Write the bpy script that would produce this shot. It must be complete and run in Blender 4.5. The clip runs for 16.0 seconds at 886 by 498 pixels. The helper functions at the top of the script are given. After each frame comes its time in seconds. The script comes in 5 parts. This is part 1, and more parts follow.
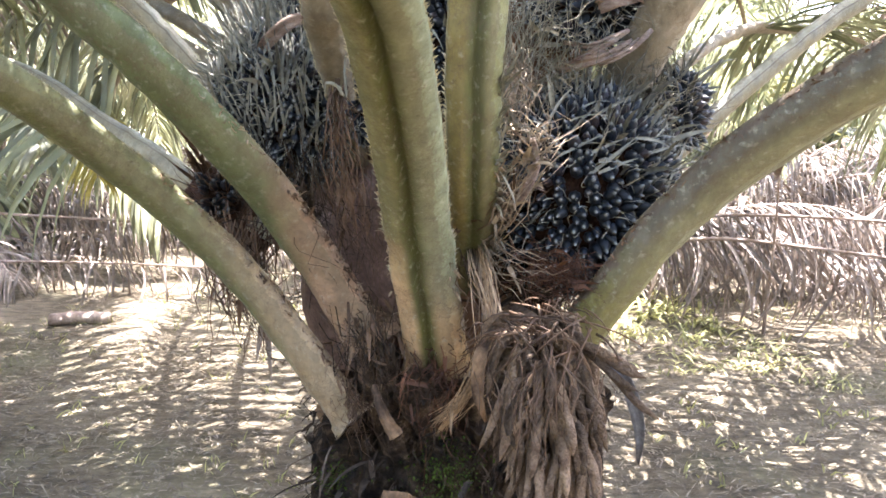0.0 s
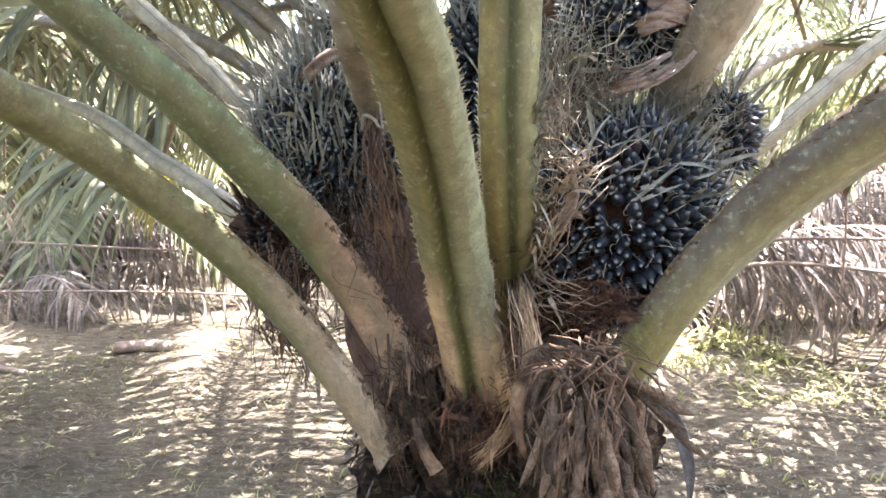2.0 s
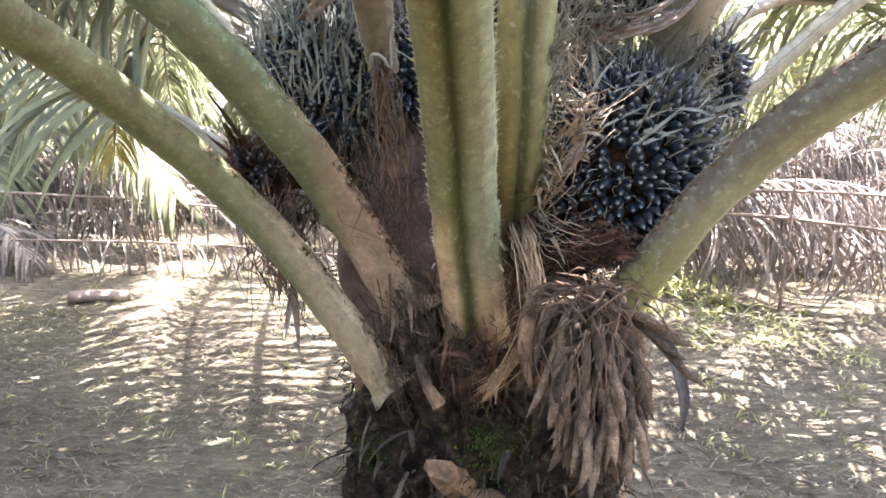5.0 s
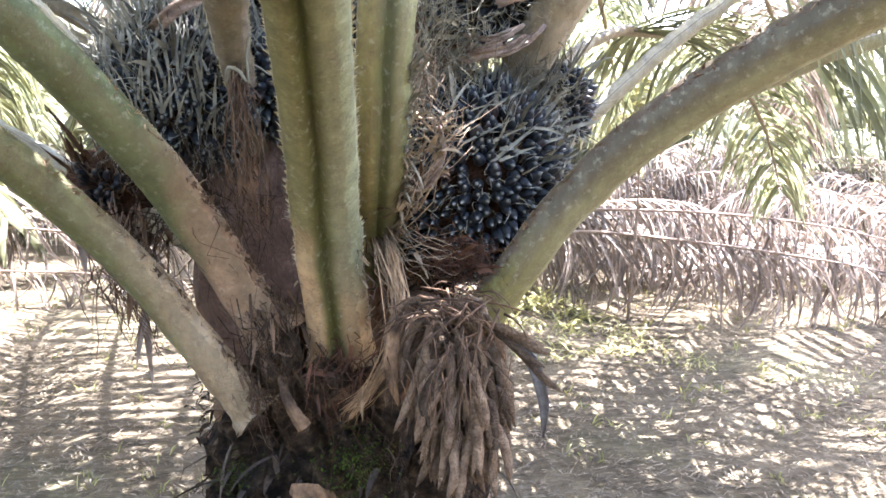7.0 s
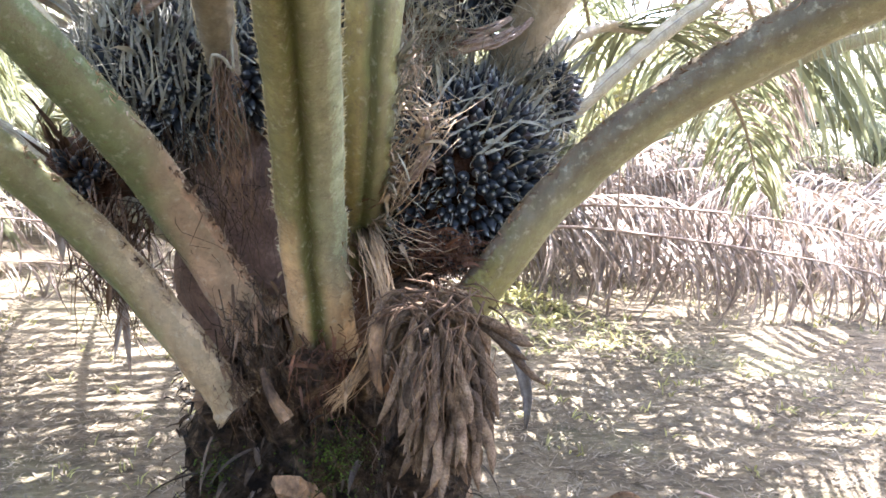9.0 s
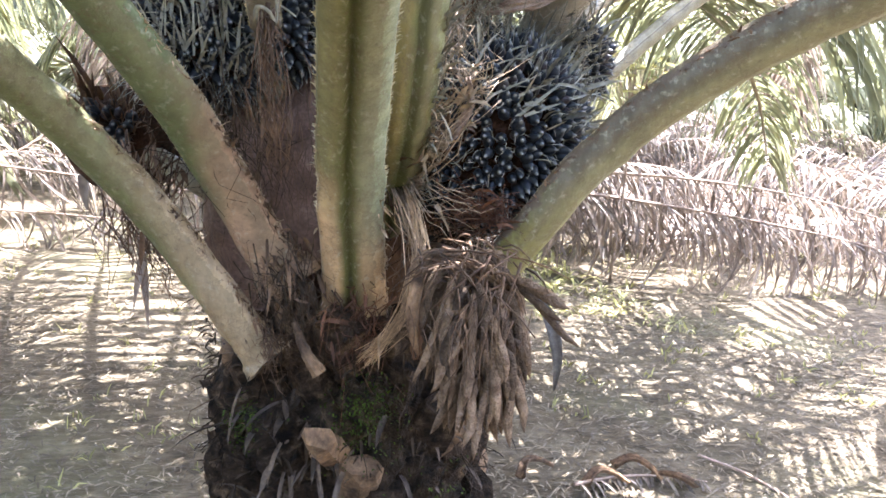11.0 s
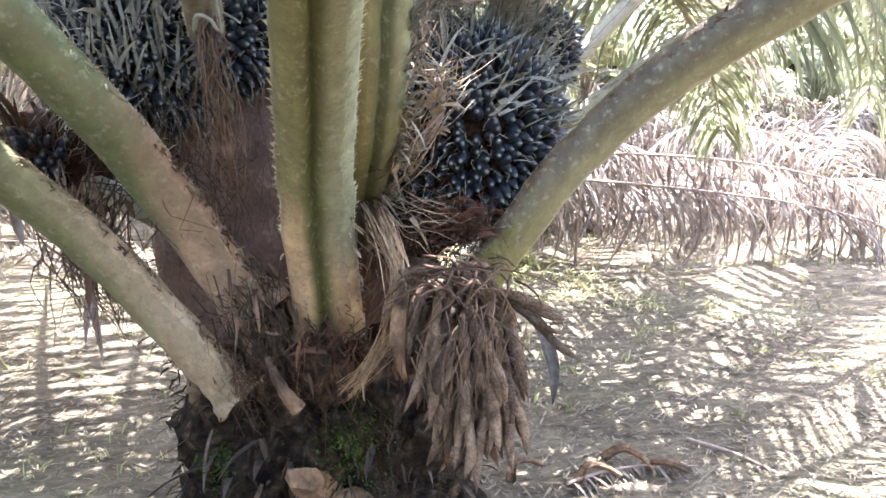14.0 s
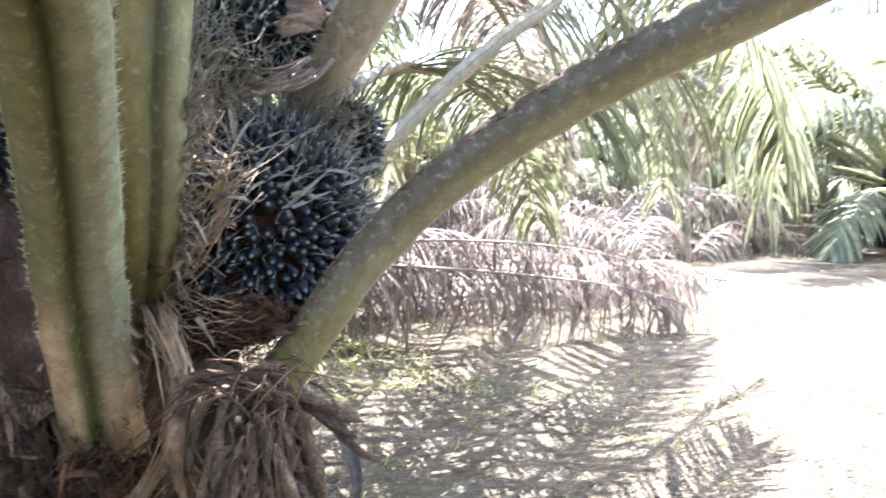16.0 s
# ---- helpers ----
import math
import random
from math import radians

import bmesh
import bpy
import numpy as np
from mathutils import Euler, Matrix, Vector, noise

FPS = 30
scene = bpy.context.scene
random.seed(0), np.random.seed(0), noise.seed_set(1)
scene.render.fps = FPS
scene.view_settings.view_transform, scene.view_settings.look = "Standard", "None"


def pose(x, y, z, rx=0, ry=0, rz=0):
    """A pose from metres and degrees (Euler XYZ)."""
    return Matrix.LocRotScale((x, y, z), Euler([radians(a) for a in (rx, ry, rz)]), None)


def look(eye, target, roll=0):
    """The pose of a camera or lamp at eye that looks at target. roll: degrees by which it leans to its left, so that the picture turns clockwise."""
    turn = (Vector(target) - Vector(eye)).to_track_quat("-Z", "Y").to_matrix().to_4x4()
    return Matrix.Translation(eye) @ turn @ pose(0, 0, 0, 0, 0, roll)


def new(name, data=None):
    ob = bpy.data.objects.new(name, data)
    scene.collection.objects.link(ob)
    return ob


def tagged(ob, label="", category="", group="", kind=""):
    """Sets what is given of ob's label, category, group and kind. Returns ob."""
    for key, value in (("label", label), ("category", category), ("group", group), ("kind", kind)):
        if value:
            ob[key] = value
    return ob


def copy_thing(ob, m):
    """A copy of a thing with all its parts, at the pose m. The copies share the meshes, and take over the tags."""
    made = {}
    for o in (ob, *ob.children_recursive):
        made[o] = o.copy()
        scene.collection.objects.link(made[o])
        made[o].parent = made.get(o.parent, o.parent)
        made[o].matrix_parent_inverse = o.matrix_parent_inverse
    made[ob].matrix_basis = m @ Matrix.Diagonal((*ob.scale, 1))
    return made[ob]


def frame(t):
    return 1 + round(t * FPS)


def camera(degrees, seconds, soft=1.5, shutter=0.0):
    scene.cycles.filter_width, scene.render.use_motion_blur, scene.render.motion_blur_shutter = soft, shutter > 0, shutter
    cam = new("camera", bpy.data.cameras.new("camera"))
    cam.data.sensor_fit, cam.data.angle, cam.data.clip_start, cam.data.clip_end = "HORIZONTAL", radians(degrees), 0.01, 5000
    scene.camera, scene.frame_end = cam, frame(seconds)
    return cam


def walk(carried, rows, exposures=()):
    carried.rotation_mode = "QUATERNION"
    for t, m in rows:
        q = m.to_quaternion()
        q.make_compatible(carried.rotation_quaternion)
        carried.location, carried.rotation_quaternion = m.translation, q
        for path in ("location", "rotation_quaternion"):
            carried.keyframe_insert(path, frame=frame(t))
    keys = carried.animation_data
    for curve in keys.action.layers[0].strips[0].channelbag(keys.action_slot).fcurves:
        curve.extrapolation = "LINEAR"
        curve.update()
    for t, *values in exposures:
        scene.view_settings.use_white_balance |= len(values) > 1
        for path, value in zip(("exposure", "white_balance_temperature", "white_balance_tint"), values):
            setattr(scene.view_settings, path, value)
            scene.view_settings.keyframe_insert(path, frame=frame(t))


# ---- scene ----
cam = camera(63.6, 16.0, 1.6, 0.15)
PATH = [
    (0, (0.146, -1.717, 1.374), (0.033, 0.241, 0.983), 0.1),
    (0.5, (0.152, -1.73, 1.376), (0.002, 0.239, 1.06), -0.2),
    (1, (0.219, -1.7, 1.372), (-0.121, 0.249, 1.08), -0.4),
    (1.5, (0.248, -1.673, 1.365), (-0.139, 0.261, 1.038), -0.6),
    (2, (0.183, -1.69, 1.379), (-0.094, 0.265, 1.061), -1.3),
    (2.5, (0.111, -1.697, 1.376), (-0.04, 0.268, 1.038), -0.9),
    (3, (0.091, -1.699, 1.378), (-0.054, 0.269, 1.047), -0.4),
    (3.5, (0.095, -1.693, 1.377), (-0.059, 0.271, 1.033), -0.4),
    (5.8, (0.06, -1.749, 1.356), (-0.016, 0.19, 0.871), -0.2),
    (6, (0.068, -1.743, 1.358), (0.035, 0.196, 0.871), -0.3),
    (6.5, (0.079, -1.742, 1.354), (0.323, 0.213, 1.007), 0.9),
    (7, (0.072, -1.737, 1.35), (0.325, 0.209, 0.965), 1.0),
    (7.5, (0.07, -1.732, 1.35), (0.35, 0.209, 0.957), 1.6),
    (8, (0.072, -1.731, 1.349), (0.372, 0.21, 0.972), 1.7),
    (8.5, (0.072, -1.734, 1.348), (0.375, 0.206, 0.966), 1.7),
    (11, (-0.021, -1.732, 1.339), (0.309, 0.176, 0.84), 3.8),
    (11.5, (0.06, -1.68, 1.351), (0.211, 0.249, 0.842), 1.3),
    (12, (0.092, -1.663, 1.354), (0.211, 0.272, 0.862), -0.0),
    (12.5, (0.039, -1.649, 1.364), (0.35, 0.277, 0.922), -0.5),
    (13, (-0.031, -1.639, 1.359), (0.373, 0.259, 0.876), 0.1),
    (13.5, (-0.051, -1.614, 1.353), (0.318, 0.275, 0.81), -0.4),
    (14, (-0.045, -1.611, 1.361), (0.407, 0.263, 0.83), 0.1),
    (14.5, (-0.025, -1.62, 1.362), (0.463, 0.266, 0.91), 0.1),
    (15, (-0.004, -1.614, 1.365), (0.489, 0.277, 0.939), -0.2),
    (15.5, (0.023, -1.599, 1.365), (0.518, 0.295, 0.957), -1.6),
    (16, (0.045, -1.591, 1.369), (0.923, 0.181, 1.076), 1.3),
]
walk(cam, [(t, look(eye, target, roll)) for t, eye, target, roll in PATH], [(0, 3.78, 5960, 17), (3.7, 3.78, 5960, 17), (6.5, 3.81, 5780, 17), (11, 3.82, 5780, 17), (13, 3.87, 5720, 16), (15.1, 3.97, 5620, 16), (15.6, 4.03, 5570, 16), (16, 3.52, 5520, 15)])

# ---- world, sun, exposure ----
SUN_TO = Vector((0.26, 0.20, 0.94)).normalized()
world = bpy.data.worlds.new("sky")
scene.world = world
world.use_nodes = True
wn = world.node_tree.nodes
sky = wn.new("ShaderNodeTexSky")
sky.sky_type = "NISHITA"
sky.sun_disc = False
sky.sun_elevation = math.asin(SUN_TO.z)
sky.sun_rotation = math.atan2(SUN_TO.x, SUN_TO.y)
sky.dust_density = 3.0
wn["Background"].inputs["Strength"].default_value = 0.15
world.node_tree.links.new(sky.outputs[0], wn["Background"].inputs[0])
sun_data = bpy.data.lights.new("sun", "SUN")
sun_data.energy, sun_data.angle, sun_data.color = 4.4, radians(0.4), (1.0, 0.97, 0.93)
sun = new("sun", sun_data)
sun.matrix_world = look(SUN_TO * 30, (0, 0, 0))


# ---- materials ----
def nodes_of(name, rough=0.7, spec=0.3):
    m = bpy.data.materials.new(name)
    m.use_nodes = True
    t = m.node_tree
    b = t.nodes["Principled BSDF"]
    b.inputs["Roughness"].default_value = rough
    b.inputs["Specular IOR Level"].default_value = spec
    return m, t, b


def ramp_of(t, source, stops):
    r = t.nodes.new("ShaderNodeValToRGB")
    r.color_ramp.elements[0].position, r.color_ramp.elements[0].color = stops[0][0], (*stops[0][1], 1)
    r.color_ramp.elements[1].position, r.color_ramp.elements[1].color = stops[-1][0], (*stops[-1][1], 1)
    for p, c in stops[1:-1]:
        e = r.color_ramp.elements.new(p)
        e.color = (*c, 1)
    t.links.new(source, r.inputs[0])
    return r.outputs[0]


def noise_of(t, scale, detail=6, rough=0.6, stretch=None, coord="Object"):
    tc = t.nodes.new("ShaderNodeTexCoord")
    src = tc.outputs[coord]
    if stretch:
        mp = t.nodes.new("ShaderNodeMapping")
        mp.inputs["Scale"].default_value = stretch
        t.links.new(src, mp.inputs[0])
        src = mp.outputs[0]
    n = t.nodes.new("ShaderNodeTexNoise")
    n.inputs["Scale"].default_value, n.inputs["Detail"].default_value, n.inputs["Roughness"].default_value = scale, detail, rough
    t.links.new(src, n.inputs["Vector"])
    return n.outputs["Fac"]


def mixed(t, fac, a, b, how="MIX"):
    m = t.nodes.new("ShaderNodeMix")
    m.data_type, m.blend_type = "RGBA", how
    for sock, v in ((m.inputs[0], fac), (m.inputs[6], a), (m.inputs[7], b)):
        if isinstance(v, (int, float)):
            sock.default_value = v
        elif isinstance(v, tuple):
            sock.default_value = (*v, 1)
        else:
            t.links.new(v, sock)
    return m.outputs[2]


def attr_of(t, name):
    a = t.nodes.new("ShaderNodeAttribute")
    a.attribute_name = name
    return a.outputs["Fac"]


def bumped(t, b, height, strength=0.4, distance=0.01):
    n = t.nodes.new("ShaderNodeBump")
    n.inputs["Strength"].default_value, n.inputs["Distance"].default_value = strength, distance
    t.links.new(height, n.inputs["Height"])
    t.links.new(n.outputs[0], b.inputs["Normal"])


def varied(name, stops, scale, rough=0.75, spec=0.25, bump=0.4, distance=0.006, stretch=None, vary=0.0, island=False, through_light=0.0):
    """A material from noise at two scales; vary: how much each piece differs; through_light: share of light that passes."""
    m, t, b = nodes_of(name, rough, spec)
    n1 = noise_of(t, scale, stretch=stretch)
    n2 = noise_of(t, scale * 7, 4, stretch=stretch)
    col = ramp_of(t, n1, stops)
    fine = ramp_of(t, n2, ((0.3, (0.62, 0.62, 0.62)), (0.72, (1.2, 1.2, 1.2))))
    col = mixed(t, 1.0, col, fine, "MULTIPLY")
    if vary:
        if island:
            g = t.nodes.new("ShaderNodeNewGeometry")
            rnd = g.outputs["Random Per Island"]
        else:
            o = t.nodes.new("ShaderNodeObjectInfo")
            rnd = o.outputs["Random"]
        tone = ramp_of(t, rnd, ((0.0, (1 - vary, 1 - vary, 1 - vary)), (1.0, (1 + vary, 1 + vary * 0.9, 1 + vary * 0.75))))
        col = mixed(t, 1.0, col, tone, "MULTIPLY")
    t.links.new(col, b.inputs["Base Color"])
    bumped(t, b, n2, bump, distance)
    if through_light:
        tr = t.nodes.new("ShaderNodeBsdfTranslucent")
        t.links.new(col, tr.inputs[0])
        mx = t.nodes.new("ShaderNodeMixShader")
        mx.inputs[0].default_value = through_light
        t.links.new(b.outputs[0], mx.inputs[1])
        t.links.new(tr.outputs[0], mx.inputs[2])
        t.links.new(mx.outputs[0], t.nodes["Material Output"].inputs[0])
    return m


def petiole_material(name, tan, left, right, stripe, stripe_at, tan_to=0.3, slant=0.0, stripe_on=0.0, fold_width=0.05, band=None, scurf_on=0.34):
    """Leaf stalk: tan at its foot, olive above, with shade painted as a dark line along the fold, and pale scurf spots.
    """
    m, t, b = nodes_of(name, 0.5, 0.35)
    along, across = attr_of(t, "along"), attr_of(t, "across")
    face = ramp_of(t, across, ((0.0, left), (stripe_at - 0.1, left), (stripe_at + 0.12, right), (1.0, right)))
    add = t.nodes.new("ShaderNodeMath")
    add.operation = "MULTIPLY_ADD"
    t.links.new(noise_of(t, 11, 5), add.inputs[0])
    add.inputs[1].default_value = 0.14
    t.links.new(along, add.inputs[2])
    lean = t.nodes.new("ShaderNodeMath")
    lean.operation = "MULTIPLY_ADD"
    t.links.new(across, lean.inputs[0])
    lean.inputs[1].default_value = -slant
    t.links.new(add.outputs[0], lean.inputs[2])
    mid = tan_to + 0.07 - slant * 0.5
    foot = ramp_of(t, lean.outputs[0], ((max(0.001, mid - 0.035), (0, 0, 0)), (mid + 0.045, (1, 1, 1))))
    skin = mixed(t, noise_of(t, 16, 6, 0.7), tan, tuple(c * 0.62 for c in tan))
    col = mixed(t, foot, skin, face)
    # shade in the groove, put into the colour as a dark line
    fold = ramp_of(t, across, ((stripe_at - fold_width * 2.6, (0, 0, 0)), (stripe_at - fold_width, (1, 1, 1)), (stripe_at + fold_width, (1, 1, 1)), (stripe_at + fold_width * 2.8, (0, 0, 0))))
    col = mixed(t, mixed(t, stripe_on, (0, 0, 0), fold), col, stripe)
    if band:
        # a dry band with a torn limit along one edge
        torn = t.nodes.new("ShaderNodeMath")
        torn.operation = "MULTIPLY_ADD"
        t.links.new(noise_of(t, 18, 8, 0.75), torn.inputs[0])
        torn.inputs[1].default_value = 0.5
        t.links.new(across, torn.inputs[2])
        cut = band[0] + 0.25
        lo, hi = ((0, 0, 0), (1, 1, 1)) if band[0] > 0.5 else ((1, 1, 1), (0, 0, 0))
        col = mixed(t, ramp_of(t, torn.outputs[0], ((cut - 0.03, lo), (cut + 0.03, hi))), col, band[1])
    blotch = ramp_of(t, noise_of(t, 22, 5, 0.65), ((0.34, (0.72, 0.70, 0.64)), (0.68, (1.22, 1.2, 1.14))))
    col = mixed(t, 1.0, col, blotch, "MULTIPLY")
    streak = ramp_of(t, noise_of(t, 8, 6, 0.7, (5, 5, 0.8)), ((0.35, (0.8, 0.8, 0.78)), (0.65, (1.12, 1.12, 1.1))))
    col = mixed(t, 1.0, col, streak, "MULTIPLY")
    scurf = ramp_of(t, noise_of(t, 75, 5, 0.6), ((0.56, (0, 0, 0)), (0.70, (1, 1, 1))))
    col = mixed(t, mixed(t, scurf_on, (0, 0, 0), scurf), col, (0.46, 0.44, 0.34))
    dirt = ramp_of(t, noise_of(t, 70, 5, 0.7), ((0.30, (1, 1, 1)), (0.41, (0, 0, 0))))
    col = mixed(t, mixed(t, 0.72, (0, 0, 0), dirt), col, (0.09, 0.06, 0.035))
    crack = ramp_of(t, noise_of(t, 5, 8, 0.75), ((0.485, (0, 0, 0)), (0.5, (1, 1, 1)), (0.515, (0, 0, 0))))
    col = mixed(t, mixed(t, 0.5, (0, 0, 0), crack), col, (0.10, 0.06, 0.035))
    # the edges dry out brown and ragged
    frayed = t.nodes.new("ShaderNodeMath")
    frayed.operation = "MULTIPLY_ADD"
    t.links.new(noise_of(t, 30, 6, 0.75), frayed.inputs[0])
    frayed.inputs[1].default_value = 0.34
    t.links.new(across, frayed.inputs[2])
    edge = ramp_of(t, frayed.outputs[0], ((0.16, (1, 1, 1)), (0.22, (0, 0, 0)), (1.06, (0, 0, 0)), (1.13, (1, 1, 1))))
    col = mixed(t, mixed(t, 0.5, (0, 0, 0), edge), col, (0.14, 0.11, 0.06))
    t.links.new(col, b.inputs["Base Color"])
    bumped(t, b, noise_of(t, 45, 6, 0.7), 0.6, 0.006)
    return m


TAN = (0.39, 0.285, 0.175)
# both folded stalks carry the groove's shade as a dark green tone
M_STALK_MID = petiole_material("stalk_fold_shaded", (0.56, 0.375, 0.21), (0.186, 0.172, 0.076), (0.236, 0.245, 0.148), (0.062, 0.072, 0.006), 0.45, 0.205, -0.08, 0.95, 0.075, None, 0.4)
M_STALK_MID2 = petiole_material("stalk_brown_fold_shaded", (0.26, 0.17, 0.09), (0.19, 0.15, 0.05), (0.20, 0.19, 0.085), (0.055, 0.068, 0.008), 0.5, 0.02, 0.0, 0.95, 0.085, (0.84, (0.34, 0.27, 0.21)))
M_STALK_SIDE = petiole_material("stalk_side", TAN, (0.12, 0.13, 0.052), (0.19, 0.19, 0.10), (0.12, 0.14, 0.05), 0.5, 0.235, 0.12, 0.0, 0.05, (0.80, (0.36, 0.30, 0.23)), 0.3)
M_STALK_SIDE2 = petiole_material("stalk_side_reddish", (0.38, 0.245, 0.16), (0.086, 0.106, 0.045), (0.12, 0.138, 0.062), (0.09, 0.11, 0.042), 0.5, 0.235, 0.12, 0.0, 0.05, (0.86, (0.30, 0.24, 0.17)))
# the greyer first face tone paints the shade on the upper side
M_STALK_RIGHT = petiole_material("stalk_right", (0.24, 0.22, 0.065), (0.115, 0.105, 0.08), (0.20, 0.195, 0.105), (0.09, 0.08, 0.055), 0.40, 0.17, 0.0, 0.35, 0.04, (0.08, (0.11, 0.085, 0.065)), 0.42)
M_STALK_BACK = petiole_material("stalk_back", (0.27, 0.21, 0.14), (0.20, 0.165, 0.115), (0.29, 0.24, 0.18), (0.18, 0.16, 0.10), 0.5, 0.1)
# rear stalks: sunlight on the upper side is painted as a paler face colour
M_STALK_LIT = petiole_material("stalk_lit", (0.33, 0.27, 0.19), (0.27, 0.235, 0.155), (0.46, 0.43, 0.35), (0.16, 0.12, 0.08), 0.66, 0.05, 0.0, 0.8, 0.02, None, 0.2)
M_STALK_LIT_TOP = petiole_material("stalk_lit_top", (0.33, 0.27, 0.19), (0.42, 0.39, 0.31), (0.25, 0.215, 0.14), (0.12, 0.09, 0.06), 0.30, 0.05, 0.0, 0.85, 0.02, None, 0.2)
M_STALK_LIT_EDGE = petiole_material("stalk_lit_edge", (0.24, 0.21, 0.13), (0.44, 0.41, 0.33), (0.20, 0.195, 0.115), (0.12, 0.11, 0.06), 0.16, 0.05, 0.0, 0.6, 0.02, None, 0.2)
M_FRUIT, ft, fb = nodes_of("fruit_skin", 0.52, 0.3)
obi = ft.nodes.new("ShaderNodeObjectInfo")
skin = ramp_of(ft, obi.outputs["Random"], ((0.0, (0.006, 0.008, 0.011)), (0.7, (0.012, 0.015, 0.02)), (0.9, (0.026, 0.016, 0.015)), (1.0, (0.036, 0.034, 0.032))))
tip = ramp_of(ft, attr_of(ft, "along"), ((0.8, (0, 0, 0)), (0.95, (1, 1, 1))))
foot = ramp_of(ft, attr_of(ft, "along"), ((0.1, (1, 1, 1)), (0.42, (0, 0, 0))))
ft.links.new(mixed(ft, foot, mixed(ft, tip, skin, (0.2, 0.2, 0.18)), (0.05, 0.025, 0.015)), fb.inputs["Base Color"])
bumped(ft, fb, noise_of(ft, 90, 3), 0.15, 0.002)
M_SPIKE = varied("dry_bract", ((0.3, (0.125, 0.108, 0.072)), (0.7, (0.30, 0.27, 0.195))), 8, vary=0.35, island=True)
M_SPINE = varied("pale_spine", ((0.3, (0.42, 0.36, 0.22)), (0.7, (0.62, 0.56, 0.40))), 12, 0.6, vary=0.3, island=True)
M_FIBRE = varied("brown_fibre", ((0.3, (0.06, 0.034, 0.02)), (0.7, (0.19, 0.118, 0.07))), 6, vary=0.4, island=True)
M_GREY_BRACT = varied("grey_green_bract", ((0.3, (0.09, 0.09, 0.074)), (0.7, (0.32, 0.305, 0.245))), 8, 0.75, 0.2, vary=0.45, island=True)
M_BRUSH = varied("orange_fibre", ((0.3, (0.27, 0.165, 0.085)), (0.7, (0.46, 0.32, 0.19))), 7, vary=0.3, island=True)
M_RUST = varied("rusty_fibre", ((0.3, (0.055, 0.024, 0.014)), (0.7, (0.18, 0.085, 0.045))), 8, vary=0.4, island=True)
# darker than brown_fibre; used on the trunk, below bunches and between stalk feet
M_DARK_FIBRE = varied("darker_fibre", ((0.3, (0.014, 0.010, 0.007)), (0.7, (0.075, 0.052, 0.034))), 8, 0.9, 0.1, vary=0.5, island=True)
M_LEATHER = varied("leathery_sheath", ((0.3, (0.09, 0.054, 0.04)), (0.55, (0.18, 0.112, 0.083)), (0.75, (0.27, 0.18, 0.14))), 14, 0.75, 0.25, 0.6, 0.008)
M_TAN_FIBRE = varied("tan_fibre", ((0.3, (0.21, 0.145, 0.09)), (0.7, (0.43, 0.33, 0.22))), 7, vary=0.3, island=True)
M_CORE = varied("crown_fibre_mat", ((0.28, (0.035, 0.02, 0.012)), (0.55, (0.13, 0.07, 0.038)), (0.8, (0.26, 0.16, 0.09))), 9, 0.9, 0.1, 0.9, 0.02, (1, 1, 0.35))
M_BUNCH = varied("bunch_inside", ((0.3, (0.02, 0.011, 0.008)), (0.7, (0.085, 0.042, 0.026))), 30, 0.9, 0.1, 0.8, 0.01)
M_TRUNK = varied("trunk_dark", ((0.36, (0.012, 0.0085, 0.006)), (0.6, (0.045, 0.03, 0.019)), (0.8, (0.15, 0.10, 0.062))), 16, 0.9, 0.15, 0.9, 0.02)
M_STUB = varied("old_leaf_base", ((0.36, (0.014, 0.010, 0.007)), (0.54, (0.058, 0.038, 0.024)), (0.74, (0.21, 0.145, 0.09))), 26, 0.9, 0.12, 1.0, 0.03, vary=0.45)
M_SHEATH = varied("sheath_skin", ((0.3, (0.15, 0.095, 0.065)), (0.7, (0.36, 0.265, 0.20))), 26, 0.8, 0.2, 0.6, 0.004, (1, 1, 4))
M_STRIP = varied("dry_sheath_strip", ((0.3, (0.03, 0.021, 0.015)), (0.7, (0.13, 0.094, 0.066))), 15, 0.8, 0.2, 0.6, 0.006, vary=0.35)
M_BRACT = varied("grey_bract", ((0.3, (0.075, 0.066, 0.06)), (0.7, (0.19, 0.17, 0.155))), 20, 0.7, 0.3, 0.5, 0.004)
M_CUT = varied("cut_leaf_base", ((0.36, (0.05, 0.03, 0.018)), (0.64, (0.25, 0.155, 0.085))), 16, 0.8, 0.2, 0.6, 0.008, vary=0.25)
M_MOSS = varied("moss", ((0.3, (0.02, 0.032, 0.006)), (0.7, (0.085, 0.115, 0.02))), 30, 0.95, 0.05, vary=0.35, island=True)
M_FINGER = varied("dried_flower", ((0.3, (0.08, 0.052, 0.035)), (0.7, (0.25, 0.178, 0.12))), 30, 0.9, 0.1, 1.0, 0.01, vary=0.55)
M_DRY = varied("dry_leaflet", ((0.3, (0.135, 0.104, 0.08)), (0.7, (0.31, 0.255, 0.205))), 5, 0.6, 0.35, 0.3, vary=0.4, island=True, through_light=0.25)
M_DRY_PIECE = varied("dry_leaflet_single", ((0.3, (0.13, 0.097, 0.075)), (0.7, (0.30, 0.245, 0.20))), 5, 0.6, 0.35, 0.3, vary=0.4, through_light=0.25)
M_DRY_RIB = varied("dry_rib", ((0.3, (0.20, 0.13, 0.09)), (0.7, (0.40, 0.31, 0.24))), 9, 0.7, 0.3)
M_LEAF = varied("green_leaflet", ((0.25, (0.145, 0.165, 0.08)), (0.5, (0.26, 0.265, 0.145)), (0.75, (0.44, 0.41, 0.27))), 1.3, 0.48, 0.45, 0.2, vary=0.45, island=True, through_light=0.5)
